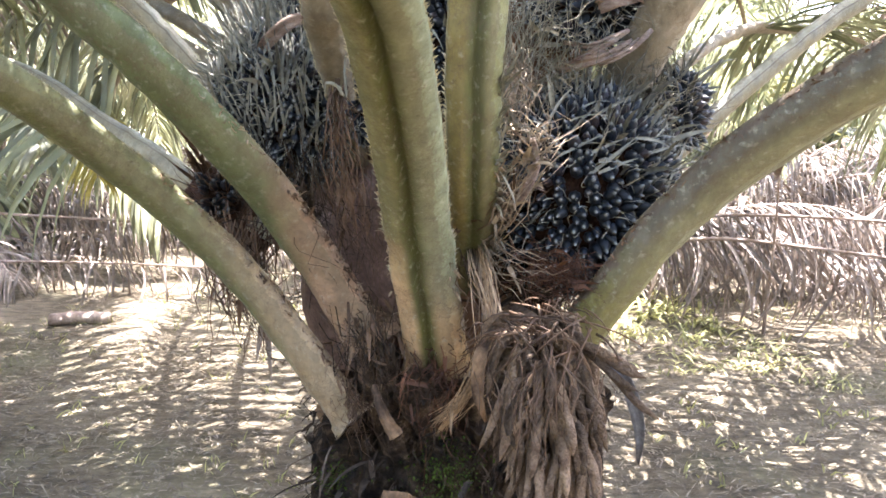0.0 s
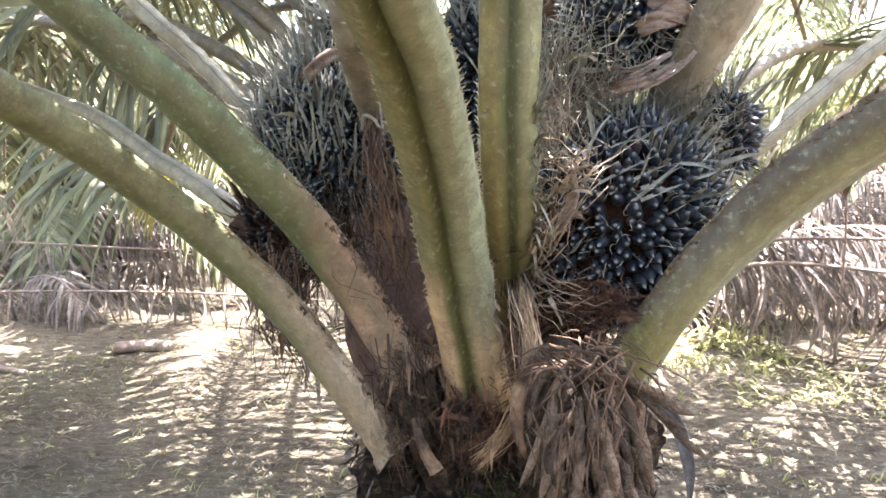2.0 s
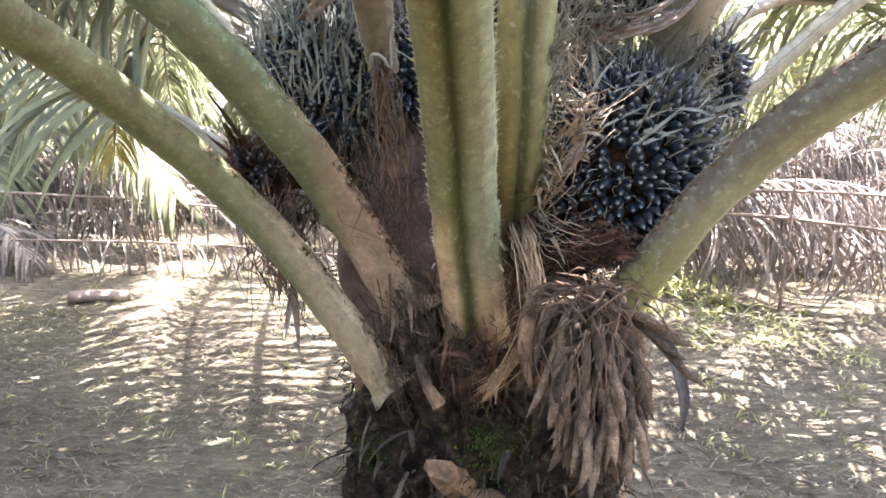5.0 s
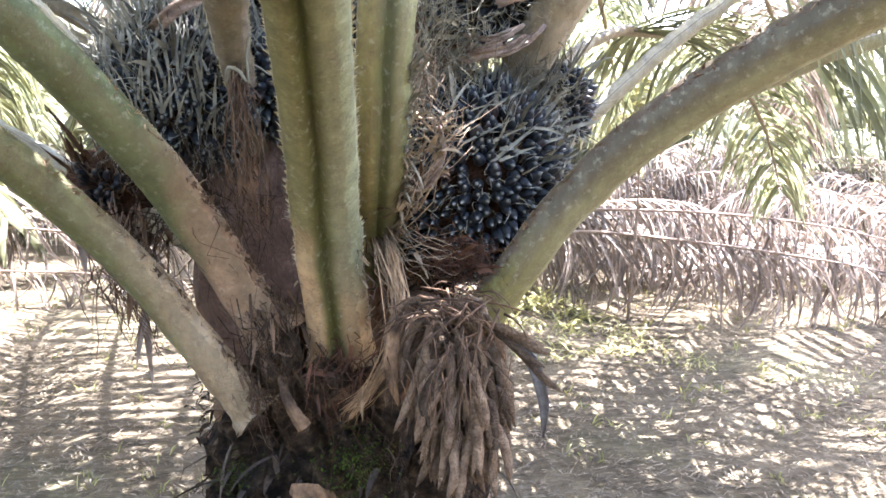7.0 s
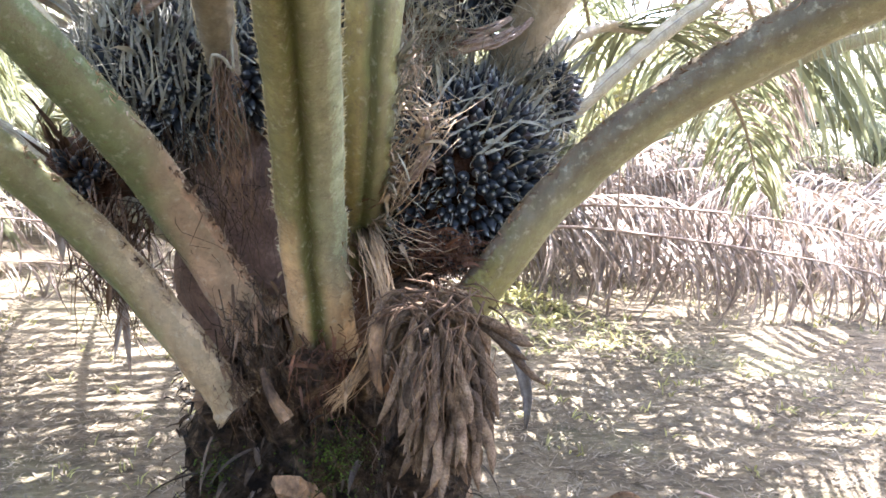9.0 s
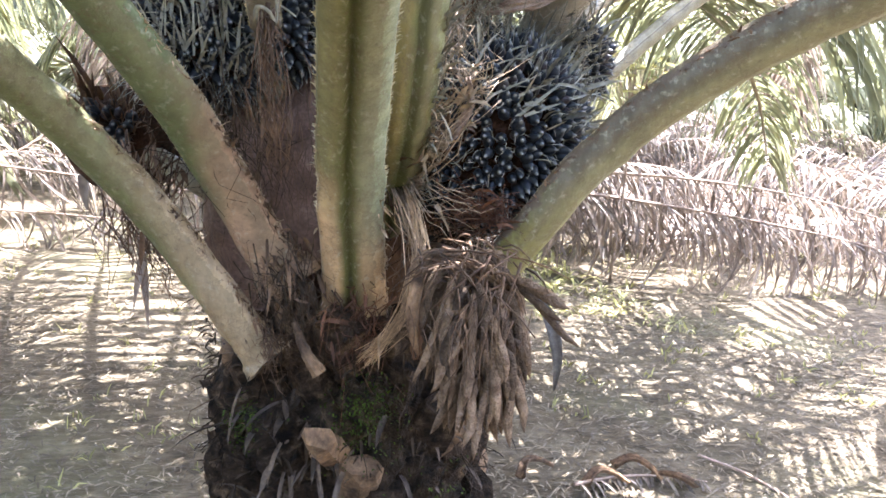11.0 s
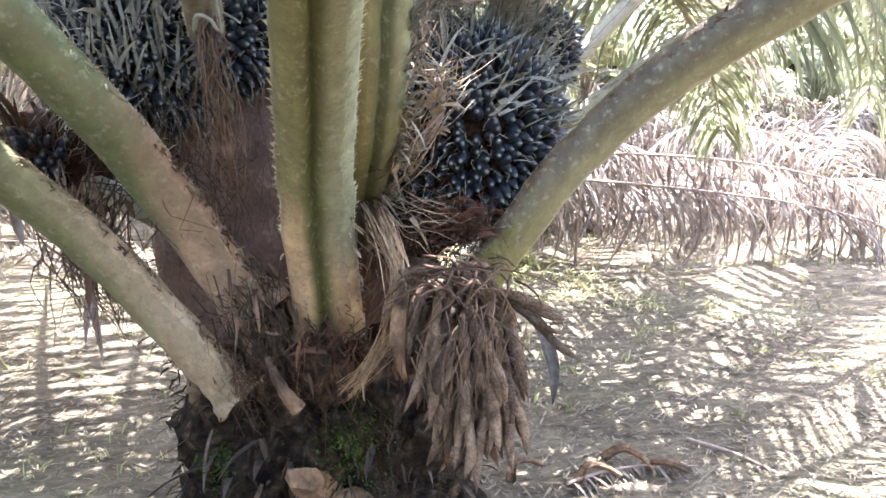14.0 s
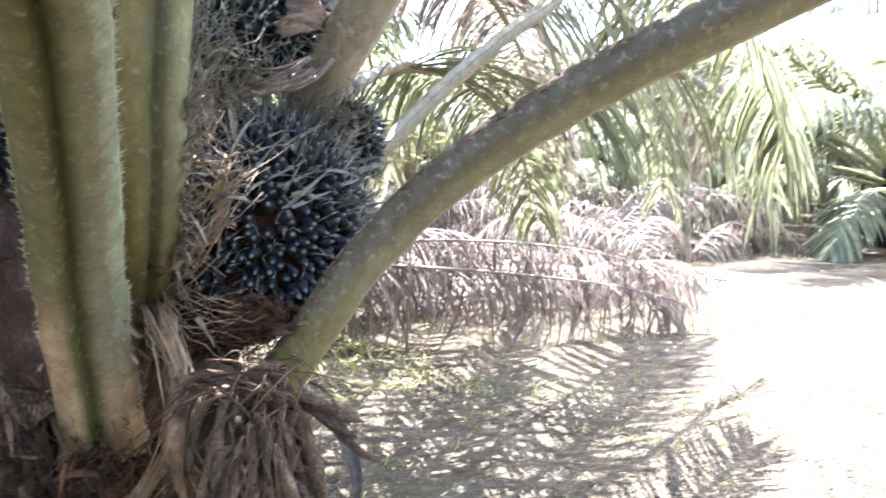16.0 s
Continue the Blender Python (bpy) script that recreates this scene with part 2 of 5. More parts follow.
M_YELLOW = varied("yellow_leaflet", ((0.3, (0.24, 0.22, 0.06)), (0.7, (0.42, 0.36, 0.10))), 4, 0.5, 0.4, 0.2, vary=0.3, island=True, through_light=0.45)
M_RIB = varied("green_rib", ((0.3, (0.14, 0.14, 0.05)), (0.7, (0.30, 0.29, 0.13))), 6, 0.5, 0.4)
M_WEED = varied("weed_leaf", ((0.3, (0.22, 0.22, 0.075)), (0.7, (0.45, 0.42, 0.17))), 4, 0.5, 0.4, 0.2, vary=0.4, island=True, through_light=0.35)
M_LITTER = varied("ground_litter", ((0.3, (0.11, 0.088, 0.06)), (0.7, (0.235, 0.195, 0.14))), 4, 0.8, 0.2, 0.3, vary=0.4, island=True)
M_SOIL, st, sb = nodes_of("soil", 0.95, 0.1)
soil = ramp_of(st, noise_of(st, 1.3, 8, 0.65), ((0.3, (0.08, 0.064, 0.045)), (0.55, (0.145, 0.12, 0.085)), (0.75, (0.22, 0.185, 0.135))))
straw = ramp_of(st, noise_of(st, 26, 6, 0.7, (0.35, 1, 1)), ((0.35, (0.5, 0.48, 0.44)), (0.7, (1.35, 1.3, 1.2))))
soil = mixed(st, 1.0, soil, straw, "MULTIPLY")
green = ramp_of(st, noise_of(st, 0.9, 5, 0.6), ((0.52, (0, 0, 0)), (0.72, (0.5, 0.5, 0.5))))
st.links.new(mixed(st, green, soil, (0.15, 0.15, 0.075)), sb.inputs["Base Color"])
bumped(st, sb, noise_of(st, 40, 7, 0.7, (0.5, 1, 1)), 0.9, 0.02)


# ---- mesh helpers ----
def mesh_of(name, verts, faces, material, floats=None, smooth=True):
    me = bpy.data.meshes.new(name)
    me.from_pydata([tuple(v) for v in verts], [], faces)
    me.materials.append(material)
    for key, values in (floats or {}).items():
        me.attributes.new(key, "FLOAT", "POINT").data.foreach_set("value", values)
    if smooth:
        me.polygons.foreach_set("use_smooth", [True] * len(me.polygons))
    me.update()
    return me


def placed(name, me, parent=None, label="", m=None):
    ob = new(name, me)
    if parent:
        ob.parent = parent
    if m is not None:
        ob.matrix_local = m
    return tagged(ob, label)


def thing(name, label, category, m=None, group="", kind=""):
    ob = new(name)
    ob.empty_display_size = 0.1
    if m is not None:
        ob.matrix_world = m
    return tagged(ob, label, category, group, kind)


class Soup:
    """Vertices and faces gathered for one mesh."""

    def __init__(self):
        self.v, self.f, self.along, self.across = [], [], [], []

    def add(self, verts, faces, along=None, across=None):
        k = len(self.v)
        self.v += verts
        self.f += [tuple(i + k for i in face) for face in faces]
        self.along += along or [0.0] * len(verts)
        self.across += across or [0.0] * len(verts)

    def mesh(self, name, material, smooth=True):
        return mesh_of(name, self.v, self.f, material, {"along": self.along, "across": self.across}, smooth)


def smooth_line(points, n):
    """n + 1 points of a Catmull-Rom curve through the points, evenly in its parameter."""
    p = [Vector(q) for q in points]
    p = [p[0] * 2 - p[1]] + p + [p[-1] * 2 - p[-2]]
    out, spans = [], len(p) - 3
    for i in range(n + 1):
        u = i / n * spans
        k = min(int(u), spans - 1)
        u -= k
        a, b, c, d = p[k:k + 4]
        out.append(0.5 * ((2 * b) + (c - a) * u + (2 * a - 5 * b + 4 * c - d) * u * u + (3 * b - a - 3 * c + d) * u ** 3))
    return out


def frames_on(line, side):
    """For each point of the line: its direction, a side vector close to the given one, and the normal."""
    out = []
    for i, p in enumerate(line):
        d = (line[min(i + 1, len(line) - 1)] - line[max(i - 1, 0)]).normalized()
        s = (side - d * side.dot(d)).normalized()
        out.append((d, s, s.cross(d).normalized()))
    return out


def sweep(soup, line, side, section, close=True):
    """Sweeps section(u) -> [(s, n, across)] along the line."""
    n, m = len(line), 0
    verts, along, across, faces = [], [], [], []
    fr = frames_on(line, side)
    for i, p in enumerate(line):
        ring = section(i / (n - 1))
        m = len(ring)
        d, s, w = fr[i]
        for a, b, c in ring:
            verts.append(p + s * a + w * b)
            along.append(i / (n - 1))
            across.append(c)
    for i in range(n - 1):
        for j in range(m):
            k = (j + 1) % m
            faces.append((i * m + j, i * m + k, (i + 1) * m + k, (i + 1) * m + j))
    if close:
        faces.append(tuple(range(m - 1, -1, -1)))
        faces.append(tuple(range((n - 1) * m, n * m)))
    soup.add(verts, faces, along, across)


def rod(soup, points, r0, r1, sides=3, n=4, wobble=0.0):
    """A thin tapered strand through the points."""
    line = smooth_line(points, n)
    for i in range(1, len(line)):
        line[i] = line[i] + Vector((random.gauss(0, wobble), random.gauss(0, wobble), random.gauss(0, wobble)))
    d = (line[-1] - line[0]).normalized()
    side = d.orthogonal().normalized()
    ring = [(math.cos(6.2832 * k / sides), math.sin(6.2832 * k / sides)) for k in range(sides)]
    sweep(soup, line, side, lambda u: [((r0 + (r1 - r0) * u) * a, (r0 + (r1 - r0) * u) * b, k / sides) for k, (a, b) in enumerate(ring)])


def leaflet(soup, root, way, up, length, width, droop, n=4, twist=0.0, fold=0.25):
    """One folded blade: it starts along way and sinks by droop under its own weight."""
    p, d = Vector(root), Vector(way).normalized()
    verts, faces, along = [], [], []
    side = d.cross(up).normalized()
    for i in range(n + 1):
        u = i / n
        w = width * 0.5 * (0.45 + 1.1 * math.sin(math.pi * min(u * 0.62 + 0.2, 1.0))) * (1 - u ** 3) + 0.0008
        s = (Matrix.Rotation(twist * u, 3, d) @ side)
        nn = s.cross(d).normalized()
        verts += [p - s * w, p - nn * (w * fold * 2), p + s * w]
        along += [u] * 3
        if i < n:
            k = i * 3
            faces += [(k, k + 1, k + 4, k + 3), (k + 1, k + 2, k + 5, k + 4)]
            d = (d + Vector((0, 0, -droop / n * (0.5 + u)))).normalized()
            side = (side - d * side.dot(d)).normalized()
            p = p + d * (length / n)
    soup.add(verts, faces, along)


def leaflets_on(line, side, start, count, length, width, droop, rng, messy=0.3, n=4, lift=0.35, lean=0.75):
    """The blades of both sides of a frond from the share start of its line to the tip."""
    soup = Soup()
    fr = frames_on(line, side)
    last = len(line) - 1
    for i in range(count):
        u = start + (1 - start) * (i + rng.random() * 0.6) / count
        k = min(int(u * last), last - 1)
        f = u * last - k
        p = line[k].lerp(line[k + 1], f)
        d, s, w = fr[k]
        v = (u - start) / (1 - start)
        ln = length * (0.55 + 0.45 * math.sin(math.pi * min(1.0, 0.18 + v * 0.8))) * rng.uniform(0.8, 1.12)
        for sgn in (-1, 1):
            tilt = lift * rng.choice((-0.4, 0.4, 1.0)) + rng.gauss(0, messy * 0.4)
            way = s * sgn + d * (lean + 0.8 * v * v + rng.gauss(0, messy * 0.5)) + w * tilt
            leaflet(soup, p + s * sgn * 0.008, way, w, ln, width * rng.uniform(0.75, 1.15), droop * rng.uniform(0.6, 1.4), n, rng.gauss(0, messy))
    return soup


# ---- ground ----
def ground():
    grid = [math.sinh(x) for x in np.linspace(-6.2, 6.2, 231)]
    scale = 400 / grid[-1]
    grid = [g * scale for g in grid]
    # near the palm the sheet is even and fine
    near = [x for x in np.arange(-7.0, 7.01, 0.11)]
    axis = [g for g in grid if g < -7.2] + near + [g for g in grid if g > 7.2]
    verts, faces, n = [], [], len(axis)
    for y in axis:
        for x in axis:
            far = math.hypot(x, y)
            h = noise.noise((x * 0.35, y * 0.35, 3.1)) * 0.05 + noise.noise((x * 2.1, y * 2.1, 7.7)) * 0.018
            h += noise.noise((x * 6.5, y * 6.5, 1.7)) * 0.01
            verts.append((x, y + 1.5, h * max(0.0, 1 - far / 60)))
    for j in range(n - 1):
        for i in range(n - 1):
            faces.append((j * n + i, j * n + i + 1, (j + 1) * n + i + 1, (j + 1) * n + i))
    ob = placed("ground", mesh_of("ground", verts, faces, M_SOIL))
    tagged(ob, "brown plantation soil under dry leaf litter", "ground", "", "structure")


ground()


def height(x, y):
    y -= 1.5
    h = noise.noise((x * 0.35, y * 0.35, 3.1)) * 0.05 + noise.noise((x * 2.1, y * 2.1, 7.7)) * 0.018
    return h + noise.noise((x * 6.5, y * 6.5, 1.7)) * 0.01


# ---- the palm in the middle ----
TRUNK = Vector((0.07, 0.05, 0.0))
palm = thing("oil_palm", "fruiting oil palm with dark bunches and thick olive stalks", "palm", Matrix.Translation(TRUNK))
INV = Matrix.Translation(-TRUNK)


def palm_part(name, soup, material, parent=None, label="", smooth=True):
    me = soup.mesh(name, material, smooth)
    me.transform(INV)
    return placed(name, me, parent or palm, label)


def stalk_section(w0, w1, depth, crease=0.0, crease_at=0.45, keel=1.0, flare=0.0):
    """Two faces that meet at a fold towards the viewer, and a rounded back."""
    def section(u):
        w = w0 + (w1 - w0) * min(1.0, u * 1.25)
        w *= 1 + flare * max(0.0, 1 - u / 0.14) ** 2
        h = w * depth
        c = w * (crease_at - 0.5)
        ring = [(-w / 2, 0.0, 0.0), (-w * 0.47, h * 0.20, 0.03), (-w * 0.30, h * 0.42 * keel, 0.2), (c - w * 0.09, h * 0.5 * keel, crease_at - 0.09), (c, h * (0.5 * keel - crease), crease_at),
                (c + w * 0.09, h * 0.5 * keel, crease_at + 0.09), (w * 0.32, h * 0.38 * keel, 0.82), (w * 0.47, h * 0.18, 0.97), (w / 2, 0.0, 1.0),
                (w * 0.36, -h * 0.32, 0.9), (0.0, -h * 0.46, 0.5), (-w * 0.36, -h * 0.32, 0.1)]
        return ring
    return section


def spines(line, side, width_at, size, step, u0, u1, rng):
    soup = Soup()
    fr = frames_on(line, side)
    total = sum((line[i + 1] - line[i]).length for i in range(len(line) - 1))
    count = int(total * (u1 - u0) / step)
    for i in range(count):
        u = u0 + (u1 - u0) * i / count
        k = min(int(u * (len(line) - 1)), len(line) - 2)
        p = line[k].lerp(line[k + 1], u * (len(line) - 1) - k)
        d, s, w = fr[k]
        for sgn in (-1, 1):
            if rng.random() < 0.22:
                continue
            e = p + s * sgn * (width_at(u) * 0.49)
            ln = size * rng.uniform(0.35, 1.15)
            tipp = e + s * sgn * ln * rng.uniform(0.35, 0.8) + d * ln * rng.uniform(0.6, 1.1) + w * ln * rng.gauss(0.1, 0.2)
            b = size * 0.32
            soup.add([e - d * b - s * sgn * 0.003, e + d * b - s * sgn * 0.003, e + w * b * 0.6, tipp], [(0, 1, 3), (1, 2, 3), (2, 0, 3)])
    return soup


def frayed_edge(line, side, width_at, sgn, u0, u1, count, size, rng):
    """Torn skin and short fibres that stand off one edge of a stalk."""
    soup = Soup()
    fr = frames_on(line, side)
    last = len(line) - 1
    for i in range(count):
        u = u0 + (u1 - u0) * rng.random()
        k = min(int(u * last), last - 1)
        d, s, w = fr[k]
        p = line[k].lerp(line[k + 1], u * last - k) + s * sgn * width_at(u) * rng.uniform(0.40, 0.5) + w * width_at(u) * rng.uniform(0.02, 0.16)
        way = d * rng.gauss(0.7, 0.7) + s * sgn * rng.uniform(0.0, 0.7) + w * rng.gauss(0.3, 0.4)
        ln = size * rng.uniform(0.3, 1.3)
        if i % 3:
            leaflet(soup, p, way, w, ln, rng.uniform(0.05, 0.2) * min(size, 0.024), rng.uniform(-0.3, 1.4), 4, rng.gauss(0, 1.3), 0.3)
        else:
            e = p + way.normalized() * ln * 1.4
            rod(soup, [p, p.lerp(e, 0.5) + w * rng.gauss(0.003, 0.004), e + Vector((0, 0, -0.3 * ln))], 0.0011, 0.0006, 3, 3)
    return soup


def frond(points, side, w0, w1, depth, material, label, crease=0.0, crease_at=0.45, leaf_from=0.5, blades=60, blade=0.6, droop=0.9, spine=0.0, spine_to=0.5, seed=1, flare=0.25, keel=1.0, n=56, lift=0.35, dry=False, fray=()):
    rng = random.Random(seed)
    line = smooth_line(points, n)
    side = Vector(side)
    soup = Soup()
    base = stalk_section(w0, w1, depth, crease, crease_at, keel, flare)

    def section(u):
        thin = 1.0 if u < leaf_from else max(0.12, 1 - (u - leaf_from) / (1 - leaf_from) * 0.9)
        return [(a * thin, b * thin, c) for a, b, c in base(u)]
    # slight unevenness along the stalk
    for i in range(1, n):
        line[i] = line[i] + Vector((rng.gauss(0, 0.0012), rng.gauss(0, 0.0012), rng.gauss(0, 0.0012)))
    sweep(soup, line, side, section)
    # the foot is torn unevenly
    d = (line[1] - line[0]).normalized()
    for i in range(12):
        soup.v[i] = soup.v[i] + d * rng.uniform(-0.006, 0.004)
    ob = palm_part("frond", soup, material, None, label)
    if blades:
        lv = leaflets_on(line, side, leaf_from, int(blades * 1.7), blade, 0.0135, droop, rng, messy=0.45, lift=lift)
        palm_part("foliage", lv, M_DRY if dry else M_LEAF, ob, "long narrow dry leaflets" if dry else "long narrow green leaflets")
        ob.children[-1]["kind"] = "stuff"
    def width_at(u):
        return (w0 + (w1 - w0) * min(1.0, u * 1.25)) * (1 + flare * max(0.0, 1 - u / 0.14) ** 2)
    for sgn, frayed, u0, u1, count, size in fray:
        palm_part("frayed_edge", frayed_edge(line, side, width_at, sgn, u0, u1, count, size, rng), frayed, ob, "torn dry fibres along the edge")["kind"] = "stuff"
    if spine:
        sp = spines(line, side, width_at, spine, spine * 0.95, 0.2 if flare > 0.3 else 0.07, spine_to, rng)
        palm_part("spine_fringe", sp, M_SPINE, ob, "short pale spines along the edges", False)["kind"] = "stuff"
    return ob


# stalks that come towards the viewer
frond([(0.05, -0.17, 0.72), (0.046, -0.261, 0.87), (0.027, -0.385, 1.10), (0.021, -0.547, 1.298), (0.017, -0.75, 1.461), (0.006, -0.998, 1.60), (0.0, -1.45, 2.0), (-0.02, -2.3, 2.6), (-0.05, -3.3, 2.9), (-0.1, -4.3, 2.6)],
      (1, 0, 0), 0.142, 0.092, 0.55, M_STALK_MID, "thick olive leaf stalk with a shaded dark green fold", 0.3, 0.45, 0.55, 60, 0.6, 0.5, 0.012, 0.5, 11, 0.5, fray=((1, M_TAN_FIBRE, 0.02, 0.22, 90, 0.02), (-1, M_TAN_FIBRE, 0.02, 0.3, 70, 0.014)))
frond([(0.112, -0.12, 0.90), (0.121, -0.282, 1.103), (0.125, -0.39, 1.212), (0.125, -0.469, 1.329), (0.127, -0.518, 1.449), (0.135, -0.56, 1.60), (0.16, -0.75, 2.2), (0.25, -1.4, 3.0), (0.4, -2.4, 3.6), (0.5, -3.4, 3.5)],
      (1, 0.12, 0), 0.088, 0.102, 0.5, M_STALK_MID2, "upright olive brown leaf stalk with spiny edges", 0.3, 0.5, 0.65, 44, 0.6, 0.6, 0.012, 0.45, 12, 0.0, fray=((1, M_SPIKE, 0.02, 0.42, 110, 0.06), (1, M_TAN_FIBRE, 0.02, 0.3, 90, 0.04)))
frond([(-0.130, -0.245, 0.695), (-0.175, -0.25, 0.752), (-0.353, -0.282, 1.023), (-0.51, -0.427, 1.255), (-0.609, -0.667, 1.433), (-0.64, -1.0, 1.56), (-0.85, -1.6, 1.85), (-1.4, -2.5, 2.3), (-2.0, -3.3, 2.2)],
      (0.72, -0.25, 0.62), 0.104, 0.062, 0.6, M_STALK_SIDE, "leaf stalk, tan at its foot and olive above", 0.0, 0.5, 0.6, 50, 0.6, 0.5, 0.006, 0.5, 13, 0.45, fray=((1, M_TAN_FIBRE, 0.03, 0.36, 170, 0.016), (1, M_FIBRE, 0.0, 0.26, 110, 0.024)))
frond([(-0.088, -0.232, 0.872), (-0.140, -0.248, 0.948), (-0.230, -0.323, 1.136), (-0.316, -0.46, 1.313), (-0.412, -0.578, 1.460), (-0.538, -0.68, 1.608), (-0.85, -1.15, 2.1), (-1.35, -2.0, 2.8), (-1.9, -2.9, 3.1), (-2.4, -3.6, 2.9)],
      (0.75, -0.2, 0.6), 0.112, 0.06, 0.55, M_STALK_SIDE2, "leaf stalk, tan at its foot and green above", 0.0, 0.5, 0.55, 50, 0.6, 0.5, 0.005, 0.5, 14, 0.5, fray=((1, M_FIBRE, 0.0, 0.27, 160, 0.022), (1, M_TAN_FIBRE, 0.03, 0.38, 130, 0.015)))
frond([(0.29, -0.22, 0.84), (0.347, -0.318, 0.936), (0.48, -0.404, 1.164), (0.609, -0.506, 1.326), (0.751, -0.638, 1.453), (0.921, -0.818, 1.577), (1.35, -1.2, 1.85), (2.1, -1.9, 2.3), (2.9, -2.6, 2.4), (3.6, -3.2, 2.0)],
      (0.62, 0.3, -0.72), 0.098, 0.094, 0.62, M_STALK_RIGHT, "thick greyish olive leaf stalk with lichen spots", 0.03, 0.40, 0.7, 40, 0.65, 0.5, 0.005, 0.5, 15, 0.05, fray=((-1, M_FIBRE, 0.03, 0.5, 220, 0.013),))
# stalks behind, with their crowns of leaflets
frond([(-0.13, -0.16, 1.25), (-0.14, -0.3, 1.41), (-0.14, -0.4, 1.5), (-0.13, -0.5, 1.6), (-0.13, -0.8, 2.1), (-0.2, -1.6, 3.0), (-0.3, -2.6, 3.5), (-0.4, -3.5, 3.4)],
      (1, 0, 0), 0.05, 0.105, 0.5, M_STALK_BACK, "short upright leaf stalk between the bunches", 0.1, 0.5, 0.7, 30, 0.6, 0.6, 0.008, 0.4, 16, 0.0)
frond([(0.34, -0.02, 1.18), (0.42, -0.13, 1.38), (0.475, -0.205, 1.505), (0.53, -0.28, 1.63), (0.70, -0.5, 2.0), (1.0, -1.0, 2.9), (1.6, -1.7, 3.4), (2.2, -2.5, 3.3)],
      (0.85, 0.3, -0.4), 0.11, 0.115, 0.5, M_STALK_BACK, "grey brown leaf stalk above the large bunch", 0.0, 0.5, 0.7, 36, 0.6, 0.6, 0.0, 0.4, 17, 0.0)
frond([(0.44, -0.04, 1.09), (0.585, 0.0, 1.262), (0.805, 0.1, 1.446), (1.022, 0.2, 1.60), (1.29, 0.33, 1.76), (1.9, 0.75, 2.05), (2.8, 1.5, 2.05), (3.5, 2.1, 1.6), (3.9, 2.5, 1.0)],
      (0.6, 0.25, -0.75), 0.048, 0.05, 0.7, M_STALK_LIT_TOP, "leaf stalk with a painted sunlit top reaching back over dry fronds", 0.1, 0.30, 0.5, 55, 0.6, 1.5, 0.0, 0.4, 18, 0.0)
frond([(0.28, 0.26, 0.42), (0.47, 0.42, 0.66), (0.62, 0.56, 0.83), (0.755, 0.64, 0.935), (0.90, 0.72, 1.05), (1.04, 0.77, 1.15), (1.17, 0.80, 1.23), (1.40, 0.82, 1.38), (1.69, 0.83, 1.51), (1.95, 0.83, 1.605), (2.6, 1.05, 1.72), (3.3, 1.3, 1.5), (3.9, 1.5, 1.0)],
      (0.6, 0.2, -0.75), 0.088, 0.078, 0.6, M_STALK_LIT_EDGE, "low olive leaf stalk with a painted sunlit upper edge", 0.05, 0.16, 0.7, 40, 0.6, 1.4, 0.0, 0.4, 24, 0.1)
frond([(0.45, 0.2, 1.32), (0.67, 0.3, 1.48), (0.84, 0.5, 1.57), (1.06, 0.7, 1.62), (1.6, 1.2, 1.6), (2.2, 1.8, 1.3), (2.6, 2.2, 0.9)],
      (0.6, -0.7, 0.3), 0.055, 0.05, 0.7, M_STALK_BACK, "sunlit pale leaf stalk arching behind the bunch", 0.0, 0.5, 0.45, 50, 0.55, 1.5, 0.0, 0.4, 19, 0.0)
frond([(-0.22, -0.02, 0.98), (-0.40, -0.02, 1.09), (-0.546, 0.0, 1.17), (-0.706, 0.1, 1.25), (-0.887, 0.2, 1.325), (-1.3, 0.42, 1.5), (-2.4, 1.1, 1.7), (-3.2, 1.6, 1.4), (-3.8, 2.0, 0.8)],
      (0.35, 0.5, 0.8), 0.055, 0.05, 0.7, M_STALK_LIT, "leaf stalk with a painted sunlit top behind the front stalks", 0.0, 0.5, 0.5, 55, 0.6, 1.5, 0.0, 0.4, 20, 0.0)
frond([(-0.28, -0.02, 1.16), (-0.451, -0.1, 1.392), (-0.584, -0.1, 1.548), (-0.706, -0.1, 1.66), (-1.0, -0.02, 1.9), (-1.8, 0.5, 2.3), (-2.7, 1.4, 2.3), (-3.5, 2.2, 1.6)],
      (0.7, 0.1, 0.7), 0.044, 0.041, 0.7, M_STALK_LIT, "tan leaf stalk with a painted sunlit spiny edge", 0.1, 0.66, 0.5, 55, 0.6, 1.4, 0.007, 0.4, 21, 0.0)
frond([(-0.3, 0.2, 1.45), (-0.56, 0.3, 1.63), (-0.76, 0.5, 1.77), (-1.3, 1.1, 2.1), (-2.1, 2.0, 2.2), (-2.8, 2.8, 1.7)],
      (0.5, 0.8, -0.3), 0.055, 0.05, 0.8, M_STALK_BACK, "bright leaf stalk arching away", 0.0, 0.5, 0.45, 50, 0.6, 1.4, 0.0, 0.4, 22, 0.0)

frond([(0.25, 0.08, 1.55), (0.7, 0.2, 2.0), (1.3, 0.35, 2.35), (2.0, 0.55, 2.3), (2.6, 0.72, 1.95), (3.0, 0.85, 1.6), (3.2, 0.92, 1.35)],
      (0.2, 0.9, 0.1), 0.07, 0.045, 0.8, M_STALK_BACK, "frond drooping into the sun", 0.0, 0.5, 0.4, 48, 0.6, 1.6, 0.0, 0.4, 23, 0.0)

